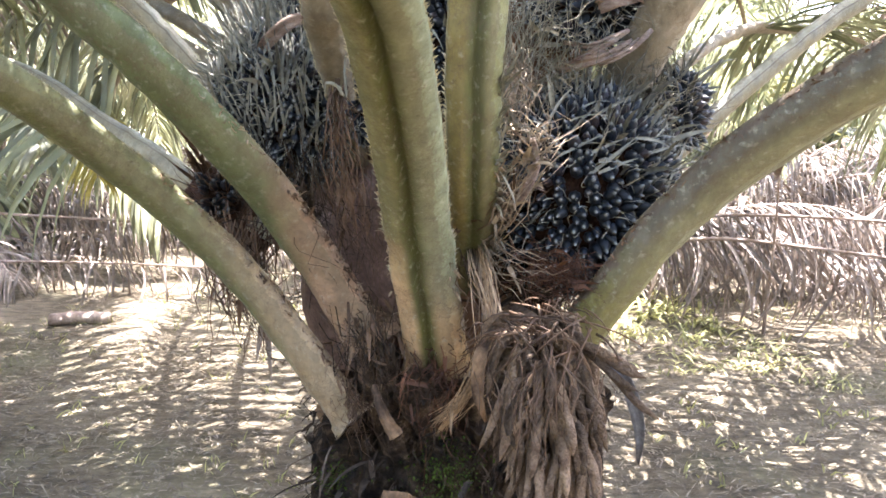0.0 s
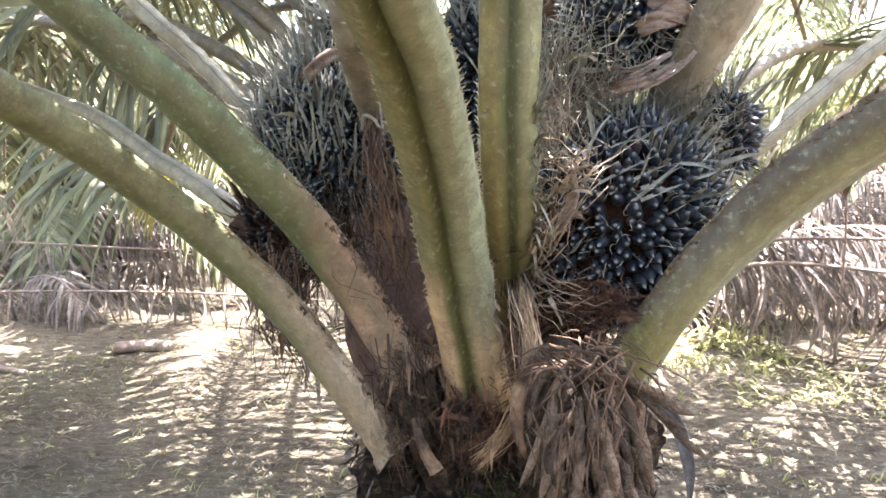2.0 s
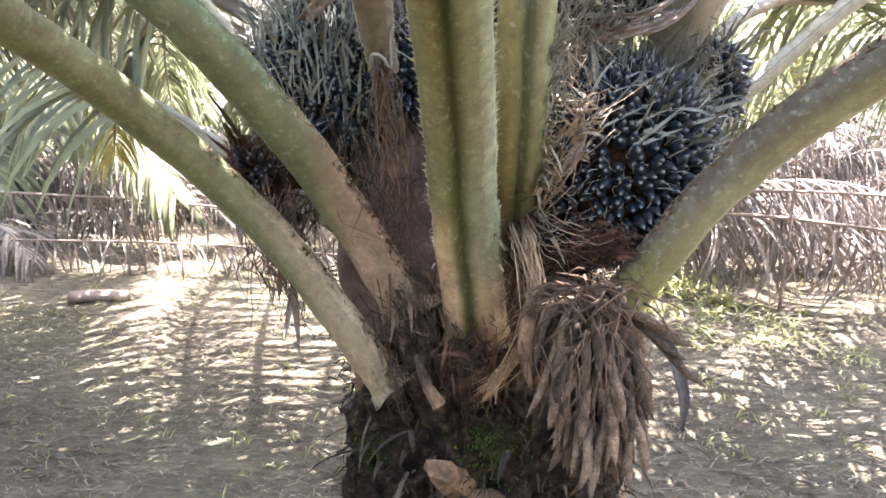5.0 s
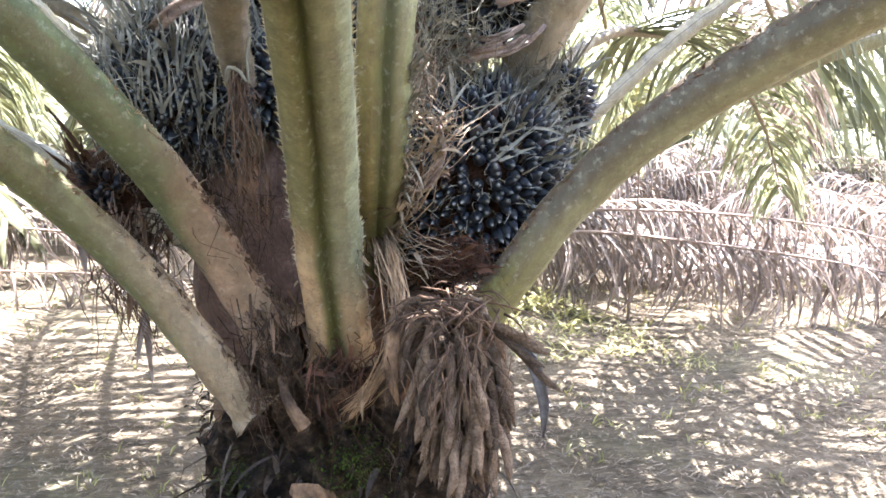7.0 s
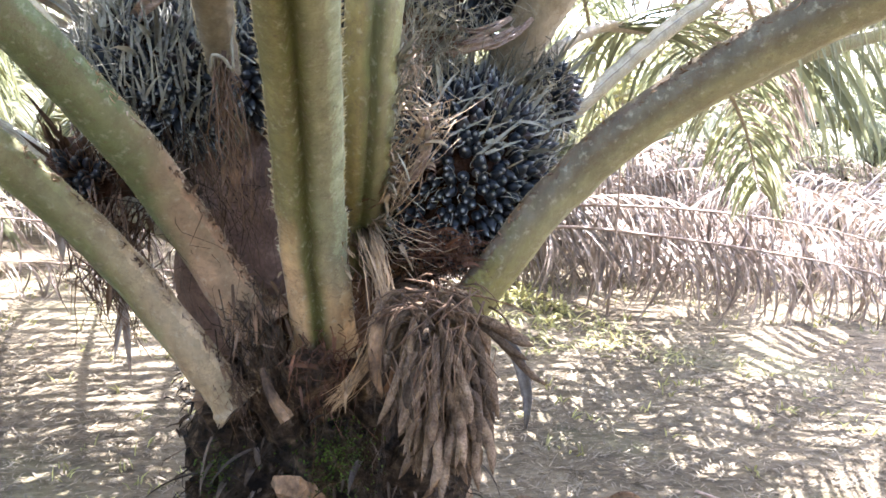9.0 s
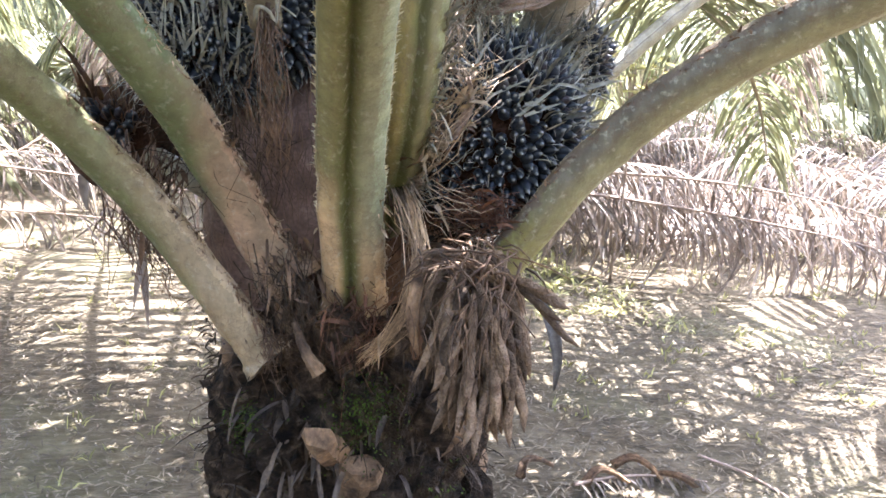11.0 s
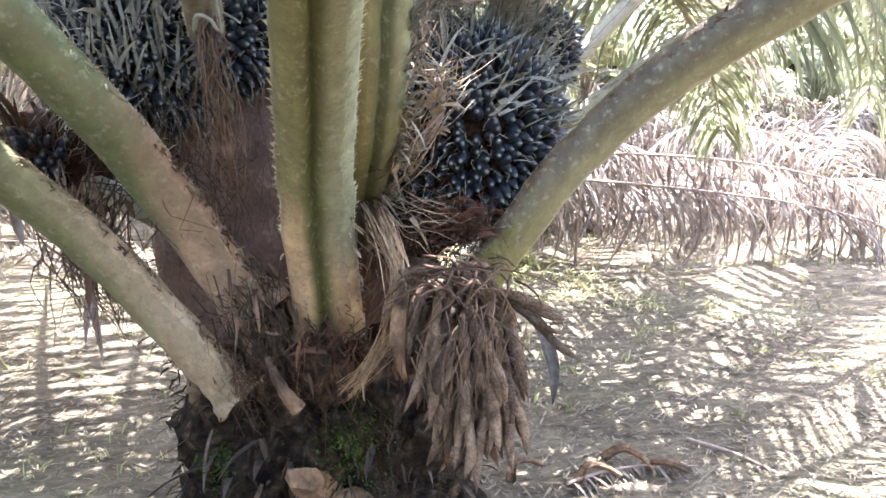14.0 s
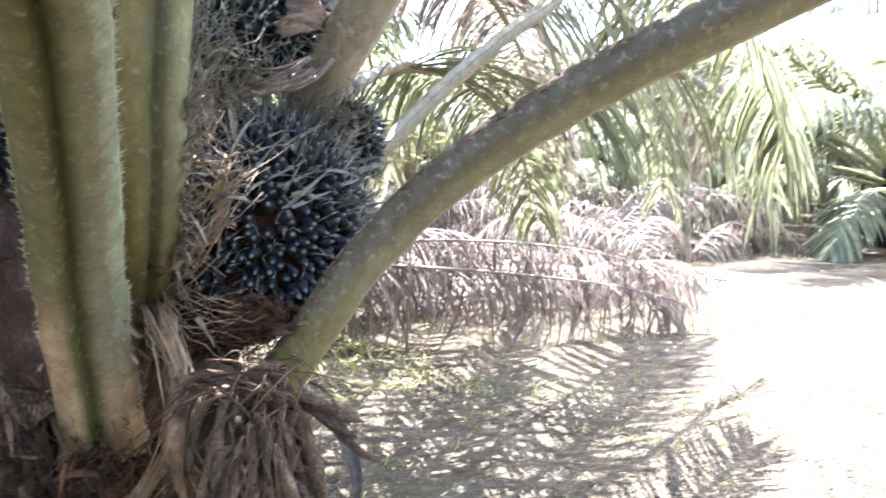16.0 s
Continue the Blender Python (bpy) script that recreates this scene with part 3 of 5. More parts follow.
for k, pts in enumerate((
        [(-0.2, 0.2, 1.5), (-0.9, 0.9, 2.0), (-1.7, 1.9, 2.15), (-2.3, 2.8, 1.7), (-2.6, 3.3, 1.1)],
        [(-0.3, 0.15, 1.4), (-1.2, 0.7, 1.8), (-2.2, 1.5, 1.85), (-3.1, 2.3, 1.4), (-3.6, 2.8, 0.9)],
        [(-0.1, 0.3, 1.6), (-0.5, 1.3, 2.2), (-1.0, 2.5, 2.2), (-1.4, 3.4, 1.6), (-1.6, 3.9, 1.0)],
        [(-0.3, 0.1, 1.3), (-1.3, 0.45, 1.75), (-2.6, 1.0, 1.95), (-3.6, 1.6, 1.6), (-4.2, 2.0, 1.0)],
        [(0.3, 0.3, 1.6), (0.8, 1.2, 2.1), (1.4, 2.3, 2.1), (1.9, 3.2, 1.6), (2.2, 3.7, 1.1)],
        [(0.4, 0.25, 1.5), (1.1, 0.9, 2.0), (2.0, 1.8, 2.1), (2.8, 2.6, 1.7), (3.3, 3.1, 1.2)],
        [(0.4, 0.2, 1.55), (1.4, 0.7, 2.2), (2.6, 1.4, 2.3), (3.6, 2.0, 1.9), (4.3, 2.4, 1.3)],
        [(0.2, 0.35, 1.7), (0.5, 1.5, 2.4), (0.8, 2.8, 2.3), (1.0, 3.8, 1.7), (1.1, 4.4, 1.1)],
        [(-0.25, 0.15, 1.45), (-1.0, 0.6, 1.95), (-1.9, 1.2, 2.0), (-2.7, 1.9, 1.55), (-3.1, 2.3, 1.1)],
        [(-0.2, 0.25, 1.55), (-0.9, 1.1, 2.1), (-1.6, 2.2, 2.1), (-2.1, 3.1, 1.6), (-2.3, 3.6, 1.1)],
        [(-0.3, 0.1, 1.35), (-1.1, 0.3, 1.7), (-2.1, 0.7, 1.75), (-2.9, 1.2, 1.4), (-3.3, 1.5, 1.05)])):
    frond(pts, (0.6, -0.7, 0.1) if pts[-1][0] > 0 else (0.6, 0.7, 0.1), 0.06, 0.04, 0.8, M_STALK_BACK, "frond arching back with drooping leaflets", 0.0, 0.5, 0.3, 58, 0.62, 1.9, 0.0, 0.4, 400 + k, 0.0, dry=k in (1, 2, 5, 6))

yellow = frond([(-0.2, 0.25, 1.5), (-0.7, 0.9, 1.85), (-1.4, 1.6, 1.75), (-1.95, 2.15, 1.3), (-2.15, 2.4, 0.95)], (0.6, 0.7, 0.1), 0.05, 0.04, 0.8, M_STALK_BACK, "frond with a yellowing tip", 0.0, 0.5, 0.74, 11, 0.34, 1.6, 0.0, 0.4, 470, 0.0)
yellow.children[0].data.materials[0] = M_YELLOW
# dry strips hanging from the stalks on the shaded side
rng = random.Random(475)
for x, y, z, ln in ((-0.59, 0.57, 0.76, 0.32), (-0.57, 0.55, 0.74, 0.22), (-0.667, 0.3, 0.99, 0.1)):
    soup = Soup()
    leaflet(soup, (x, y, z), (rng.gauss(0, 0.15), rng.gauss(0, 0.15), -1), Vector((0.2, -1, 0)), ln, 0.016, 0.6, 6, rng.gauss(0, 0.8), 0.3)
    palm_part("dry_strip", soup, M_DRY_PIECE, None, "dry leaf strip hanging down")

# crown core and trunk
def lumpy_column(levels, centre, sides, rough, material, name, label):
    soup = Soup()
    verts, faces, along = [], [], []
    for i, (z, r, cx, cy) in enumerate(levels):
        for j in range(sides):
            a = 6.2832 * j / sides
            q = 1 + rough * noise.noise((math.cos(a) * 2.2, math.sin(a) * 2.2, z * 5)) + rough * 0.6 * noise.noise((math.cos(a) * 7, math.sin(a) * 7, z * 14))
            verts.append(Vector((centre.x + cx + math.cos(a) * r * q, centre.y + cy + math.sin(a) * r * q, z)))
            along.append(i / (len(levels) - 1))
    for i in range(len(levels) - 1):
        for j in range(sides):
            k = (j + 1) % sides
            faces.append((i * sides + j, i * sides + k, (i + 1) * sides + k, (i + 1) * sides + j))
    faces.append(tuple(range((len(levels) - 1) * sides, len(levels) * sides)))
    soup.add(verts, faces, along)
    return palm_part(name, soup, material, None, label)


def between(rows, n):
    out = []
    for i in range(n + 1):
        u = i / n * (len(rows) - 1)
        k = min(int(u), len(rows) - 2)
        out.append(tuple(rows[k][j] + (rows[k + 1][j] - rows[k][j]) * (u - k) for j in range(len(rows[0]))))
    return out


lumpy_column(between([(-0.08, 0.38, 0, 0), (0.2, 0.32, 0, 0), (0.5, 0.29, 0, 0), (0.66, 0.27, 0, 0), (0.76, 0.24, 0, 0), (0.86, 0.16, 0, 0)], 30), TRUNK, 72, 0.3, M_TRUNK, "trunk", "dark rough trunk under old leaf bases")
lumpy_column(between([(0.78, 0.17, -0.17, -0.07), (0.95, 0.20, -0.17, -0.06), (1.1, 0.20, -0.16, -0.04), (1.22, 0.18, -0.15, -0.02), (1.36, 0.12, -0.14, 0.0)], 18), TRUNK, 40, 0.12, M_LEATHER, "leaf_sheath", "brown leathery leaf sheath under the bunch")
lumpy_column(between([(0.68, 0.30, 0, 0), (0.9, 0.27, 0.0, 0), (1.15, 0.25, 0.0, 0.02), (1.4, 0.245, 0.06, 0.06), (1.75, 0.20, 0.1, 0.08), (2.0, 0.08, 0.05, 0.05)], 26), TRUNK, 56, 0.16, M_CORE, "crown_core", "brown fibrous heart of the crown")


def leaf_base(a, z, length, width, tilt, material, label):
    """A cut old leaf stalk that stands out from the trunk at the angle a, ragged at its end."""
    rng = random.Random(int(a * 100) + int(z * 1000))
    out = Vector((math.cos(a), math.sin(a), 0))
    s = Vector((-math.sin(a), math.cos(a), 0))
    r = 0.285 + 0.06 * max(0.0, 0.5 - z)
    p0 = Vector((TRUNK.x, TRUNK.y, z)) + out * (r - 0.06)
    d = (out * math.cos(tilt) + Vector((0, 0, 1)) * math.sin(tilt) + s * rng.gauss(0, 0.12)).normalized()
    line = smooth_line([p0, p0 + d * length * 0.5 + out * 0.012, p0 + d * length], 7)
    soup = Soup()
    keel = rng.uniform(0.35, 0.55)

    def section(u):
        w = width * (1.2 - 0.5 * u)
        ring = [(-0.5, 0.0), (-0.32, 0.30), (0.0, 0.5), (0.3, 0.32), (0.5, 0.02), (0.34, -0.24), (0.05, -0.3), (-0.36, -0.22)]
        out_ring = []
        for k, (x, y) in enumerate(ring):
            q = 1 + 0.3 * noise.noise((a * 5 + k * 1.3, z * 11, u * 4)) + 0.12 * noise.noise((k * 3.1 + a, z * 31, u * 15))
            out_ring.append((x * w * q, y * w * 2 * keel * q, k / 8))
        return out_ring
    sweep(soup, line, s, section)
    # the end breaks off unevenly
    for i in range(len(soup.v) - 8, len(soup.v)):
        soup.v[i] = soup.v[i] + d * rng.uniform(-0.03, 0.02)
    return palm_part("leaf_base", soup, material, None, label, False)


rng = random.Random(5)
for row in range(7):
    z = 0.02 + row * 0.105
    for k in range(10):
        a = -math.pi * 0.5 + (k - 4.5 + 0.5 * (row % 2)) * 0.38 + rng.gauss(0, 0.05)
        pale = rng.random() < 0.08
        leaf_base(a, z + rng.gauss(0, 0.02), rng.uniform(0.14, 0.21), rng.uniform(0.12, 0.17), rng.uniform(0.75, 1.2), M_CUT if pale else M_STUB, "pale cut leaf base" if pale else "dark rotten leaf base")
# single cut bases that stand out pale
soup = Soup()
sweep(soup, smooth_line([(-0.074, -0.345, 0.815), (-0.062, -0.362, 0.782), (-0.044, -0.378, 0.752), (-0.024, -0.385, 0.722)], 10), Vector((0.8, 0, 0.6)), lambda u: [(math.cos(0.9 * k) * (0.006 + 0.010 * u) * (1 + 0.5 * noise.noise((k, u * 7, 2))), math.sin(0.9 * k) * (0.006 + 0.01 * u), k / 7) for k in range(7)])
palm_part("leaf_base", soup, M_CUT, None, "narrow pale torn leaf base", False)
leaf_base(-1.78, 0.43, 0.28, 0.095, 0.6, M_CUT, "broad pale cut leaf base")

# dry sheath strips hanging on the trunk
rng = random.Random(6)
for k in range(46):
    a = rng.choice((rng.gauss(-2.05, 0.18), rng.uniform(-2.9, -0.4)))
    out = Vector((math.cos(a), math.sin(a), 0))
    p = Vector((TRUNK.x, TRUNK.y, rng.uniform(0.3, 0.62))) + out * rng.uniform(0.33, 0.40)
    soup = Soup()
    leaflet(soup, p, out + Vector((rng.gauss(0, 0.5), rng.gauss(0, 0.3), rng.uniform(-0.8, 0.5))), Vector((0.1, 0.1, 1)), rng.uniform(0.05, 0.15), rng.uniform(0.004, 0.011), rng.uniform(1.0, 3.0), 6, rng.gauss(0, 0.8), 0.3)
    palm_part("dry_strip", soup, M_STRIP, None)

# moss and fibres on the trunk
soup = Soup()
rng = random.Random(8)
for cx, cz, sx, sz, count in ((-1.53, 0.63, 0.08, 0.03, 420), (-1.62, 0.56, 0.12, 0.04, 260), (-2.3, 0.53, 0.05, 0.03, 220), (-1.15, 0.33, 0.2, 0.06, 160), (-1.9, 0.28, 0.25, 0.07, 110)):
    for i in range(count):
        a, z = rng.gauss(cx, sx), rng.gauss(cz, sz)
        out = Vector((math.cos(a), math.sin(a), 0))
        p = Vector((TRUNK.x, TRUNK.y, z)) + out * rng.uniform(0.33, 0.42)
        leaflet(soup, p, out + Vector((rng.gauss(0, 0.6), rng.gauss(0, 0.6), rng.uniform(0.2, 1.4))), Vector((0.1, 0.2, 1)), rng.uniform(0.004, 0.011), 0.002, rng.uniform(0.5, 2.5), 2)
palm_part("moss", soup, M_MOSS, None, "bright green moss tufts on the trunk")["kind"] = "stuff"

soup = Soup()
rng = random.Random(9)
for i in range(200):
    a = rng.uniform(-math.pi - 0.3, 0.3)
    z = rng.uniform(0.25, 0.95)
    out = Vector((math.cos(a), math.sin(a), 0))
    p = Vector((TRUNK.x, TRUNK.y, z)) + out * rng.uniform(0.27, 0.38)
    ln = rng.uniform(0.02, 0.1)
    q = p + Vector((rng.gauss(0, 0.035), rng.gauss(0, 0.03), -ln)) + out * rng.uniform(0, 0.04)
    rod(soup, [p, p.lerp(q, 0.5) + out * 0.02 + Vector((rng.gauss(0, 0.015), 0, 0)), q], 0.0017, 0.0007, 3, 3)
# frayed ends of old leaf bases
for i in range(420):
    a = rng.uniform(-math.pi - 0.3, 0.3)
    out = Vector((math.cos(a), math.sin(a), 0))
    p = Vector((TRUNK.x, TRUNK.y, rng.uniform(0.2, 0.82))) + out * rng.uniform(0.33, 0.40)
    way = out * 0.8 + Vector((rng.gauss(0, 0.7), rng.gauss(0, 0.5), rng.uniform(-1.2, 0.8)))
    leaflet(soup, p, way, Vector((0.1, 0.2, 1)), rng.uniform(0.012, 0.05), rng.uniform(0.0015, 0.005), rng.uniform(0.2, 1.8), 3, rng.gauss(0, 1.2), 0.3)
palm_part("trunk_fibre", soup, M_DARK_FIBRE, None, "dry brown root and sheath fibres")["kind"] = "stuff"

soup = Soup()
for i in range(240):
    a = rng.uniform(-math.pi - 0.2, 0.2)
    z = rng.uniform(0.80, 1.28)
    out = Vector((math.cos(a), math.sin(a), 0))
    r = 0.27 - 0.09 * (z - 0.85)
    p = Vector((TRUNK.x, TRUNK.y + 0.02, z)) + out * (r + rng.uniform(-0.01, 0.05))
    ln = rng.uniform(0.03, 0.13)
    q = p + Vector((rng.gauss(0, 0.05), rng.gauss(0, 0.03), -ln * rng.uniform(-0.4, 1))) + out * rng.uniform(0, 0.05)
    rod(soup, [p, p.lerp(q, 0.5) + out * rng.uniform(0, 0.03) + Vector((rng.gauss(0, 0.015), 0, 0)), q], 0.0018, 0.0007, 3, 3)
palm_part("crown_fibre", soup, M_FIBRE, None, "hanging brown sheath fibres")["kind"] = "stuff"


def tuft(points, spread0, spread1, count, r, material, label, seed, wobble=0.004, flake=0.1):
    rng = random.Random(seed)
    soup = Soup()
    for i in range(count):
        o0 = Vector((rng.gauss(0, spread0), rng.gauss(0, spread0 * 0.5), rng.gauss(0, spread0)))
        o1 = Vector((rng.gauss(0, spread1), rng.gauss(0, spread1 * 0.5), rng.gauss(0, spread1)))
        cut = rng.uniform(0.75, 1.0)
        pts = [Vector(p) + o0.lerp(o1, k / (len(points) - 1)) for k, p in enumerate(points)]
        pts[-1] = pts[-2].lerp(pts[-1], cut)
        if rng.random() < flake:
            p, way = pts[rng.randrange(len(pts) - 1)], pts[-1] - pts[0]
            leaflet(soup, p, way + Vector((rng.gauss(0, 0.05), rng.gauss(-0.02, 0.03), rng.gauss(0, 0.05))), Vector((rng.gauss(0, 0.4), -1, 0.2)), rng.uniform(0.03, 0.08), rng.uniform(0.003, 0.008), rng.uniform(-0.5, 1.5), 5, rng.gauss(0, 1.8), 0.35)
            continue
        rod(soup, pts, r * rng.uniform(0.7, 1.4), r * 0.4, 3, 6, wobble)
    ob = palm_part("fibre_tuft", soup, material, None, label)
    ob["kind"] = "stuff"


tuft([(0.135, -0.25, 1.10), (0.150, -0.38, 1.045), (0.165, -0.425, 0.97), (0.148, -0.435, 0.885), (0.10, -0.43, 0.81), (0.062, -0.42, 0.762)], 0.011, 0.008, 56, 0.0014, M_BRUSH, "orange tan brush of hanging fibres", 31, 0.008, 0.06)
tuft([(0.12, -0.24, 1.08), (0.145, -0.37, 1.03), (0.15, -0.40, 0.95), (0.13, -0.40, 0.88)], 0.02, 0.016, 18, 0.0014, M_FIBRE, "brown fibres behind the tan brush", 30, 0.012)
tuft([(0.14, -0.26, 1.10), (0.18, -0.37, 1.17), (0.215, -0.41, 1.26), (0.26, -0.41, 1.33)], 0.014, 0.024, 46, 0.0015, M_TAN_FIBRE, "tan fibre tangle beside the large bunch", 32, 0.007, 0.4)
tuft([(0.17, -0.34, 1.16), (0.19, -0.38, 1.22), (0.22, -0.40, 1.28)], 0.03, 0.035, 30, 0.0014, M_FIBRE, "brown torn skin beside the large bunch", 54, 0.008, 0.6)
tuft([(0.25, -0.33, 1.07), (0.29, -0.37, 1.05), (0.34, -0.37, 1.045)], 0.03, 0.035, 90, 0.0013, M_RUST, "rusty fibres at the foot of the large bunch", 55, 0.012)
tuft([(0.21, -0.40, 1.33), (0.24, -0.42, 1.31), (0.27, -0.42, 1.34)], 0.02, 0.025, 18, 0.0016, M_TAN_FIBRE, "curled tan fibre knot", 29, 0.012)
tuft([(0.13, -0.28, 1.12), (0.19, -0.37, 1.07), (0.28, -0.39, 1.045)], 0.012, 0.03, 16, 0.0013, M_TAN_FIBRE, "loose tan fibres under the large bunch", 33, 0.008)
tuft([(0.19, -0.26, 1.36), (0.20, -0.32, 1.46), (0.22, -0.33, 1.62)], 0.028, 0.03, 46, 0.0016, M_SPIKE, "pale fibres between the stalks", 34, 0.014)
tuft([(0.19, -0.30, 1.45), (0.20, -0.34, 1.42), (0.205, -0.34, 1.34)], 0.02, 0.03, 40, 0.0018, M_TAN_FIBRE, "brown fibre clump between the stalks", 28, 0.01)
tuft([(-0.125, -0.37, 1.41), (-0.125, -0.375, 1.33), (-0.115, -0.34, 1.22), (-0.12, -0.31, 1.12)], 0.010, 0.022, 30, 0.0018, M_FIBRE, "brown fibre strip hanging between the bunches", 35, 0.013, 0.2)
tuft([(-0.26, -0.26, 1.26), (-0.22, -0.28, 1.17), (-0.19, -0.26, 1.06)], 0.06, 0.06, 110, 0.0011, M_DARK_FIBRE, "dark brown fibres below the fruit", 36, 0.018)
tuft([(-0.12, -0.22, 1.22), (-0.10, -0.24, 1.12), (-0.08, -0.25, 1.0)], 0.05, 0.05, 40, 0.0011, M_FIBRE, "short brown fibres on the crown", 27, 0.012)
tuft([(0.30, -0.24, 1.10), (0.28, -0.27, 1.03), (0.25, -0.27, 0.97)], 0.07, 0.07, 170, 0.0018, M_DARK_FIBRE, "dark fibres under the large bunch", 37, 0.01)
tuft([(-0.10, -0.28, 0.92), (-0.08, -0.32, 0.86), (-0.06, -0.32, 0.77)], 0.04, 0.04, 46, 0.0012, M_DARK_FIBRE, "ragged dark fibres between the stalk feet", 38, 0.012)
tuft([(-0.38, -0.16, 1.08), (-0.38, -0.19, 0.98), (-0.34, -0.18, 0.88)], 0.045, 0.05, 130, 0.0018, M_FIBRE, "dark fibres behind the lower stalk", 39, 0.01)
# torn fibres that hold the stalk feet
tuft([(0.045, -0.27, 0.845), (0.045, -0.315, 0.80), (0.04, -0.33, 0.73)], 0.042, 0.045, 60, 0.0015, M_RUST, "reddish brown torn fibres under the thick stalk", 51, 0.012, 0.12)
tuft([(-0.145, -0.265, 0.775), (-0.125, -0.295, 0.745), (-0.11, -0.305, 0.70)], 0.022, 0.03, 40, 0.0012, M_FIBRE, "brown torn fibres at the lower stalk foot", 52, 0.010)
tuft([(-0.115, -0.25, 0.93), (-0.095, -0.29, 0.885), (-0.08, -0.30, 0.82)], 0.035, 0.04, 60, 0.0014, M_FIBRE, "ragged brown skin below the side stalk", 53, 0.008, 0.45)
tuft([(0.27, -0.22, 1.40), (0.29, -0.27, 1.46), (0.31, -0.27, 1.53)], 0.06, 0.06, 80, 0.0014, M_SPIKE, "grey fibres between the two large bunches", 26, 0.012)
tuft([(0.45, -0.17, 1.36), (0.47, -0.22, 1.40), (0.50, -0.24, 1.44)], 0.05, 0.05, 70, 0.0015, M_SPIKE, "grey fibres below the upper stalk", 25, 0.012)
# curled strip by the small bunch
soup = Soup()
rod(soup, [(-0.15, -0.37, 1.39), (-0.145, -0.385, 1.415), (-0.125, -0.39, 1.41), (-0.11, -0.385, 1.39), (-0.112, -0.38, 1.44), (-0.105, -0.37, 1.49)], 0.004, 0.0025, 5, 14)
palm_part("curled_strip", soup, M_SPIKE, None, "pale curled strip of dry sheath")


# fruit bunches
def fruit_mesh():
    soup = Soup()
    rings = [(0.0, 0.25), (0.15, 0.66), (0.4, 0.92), (0.6, 0.9), (0.78, 0.66), (0.92, 0.34), (1.12, 0.05)]
    verts, along, faces = [], [], []
    for h, r in rings:
        for k in range(8):
            verts.append(Vector((math.cos(6.2832 * k / 8) * r * 0.5, math.sin(6.2832 * k / 8) * r * 0.5, h)))
            along.append(h / 1.12)
    for i in range(len(rings) - 1):
        for k in range(8):
            j = (k + 1) % 8
            faces.append((i * 8 + k, i * 8 + j, (i + 1) * 8 + j, (i + 1) * 8 + k))
    soup.add(verts, faces, along)
    return soup.mesh("fruit", M_FRUIT)


FRUIT = fruit_mesh()
FRUIT_ALONG = [d.value for d in FRUIT.attributes["along"].data]


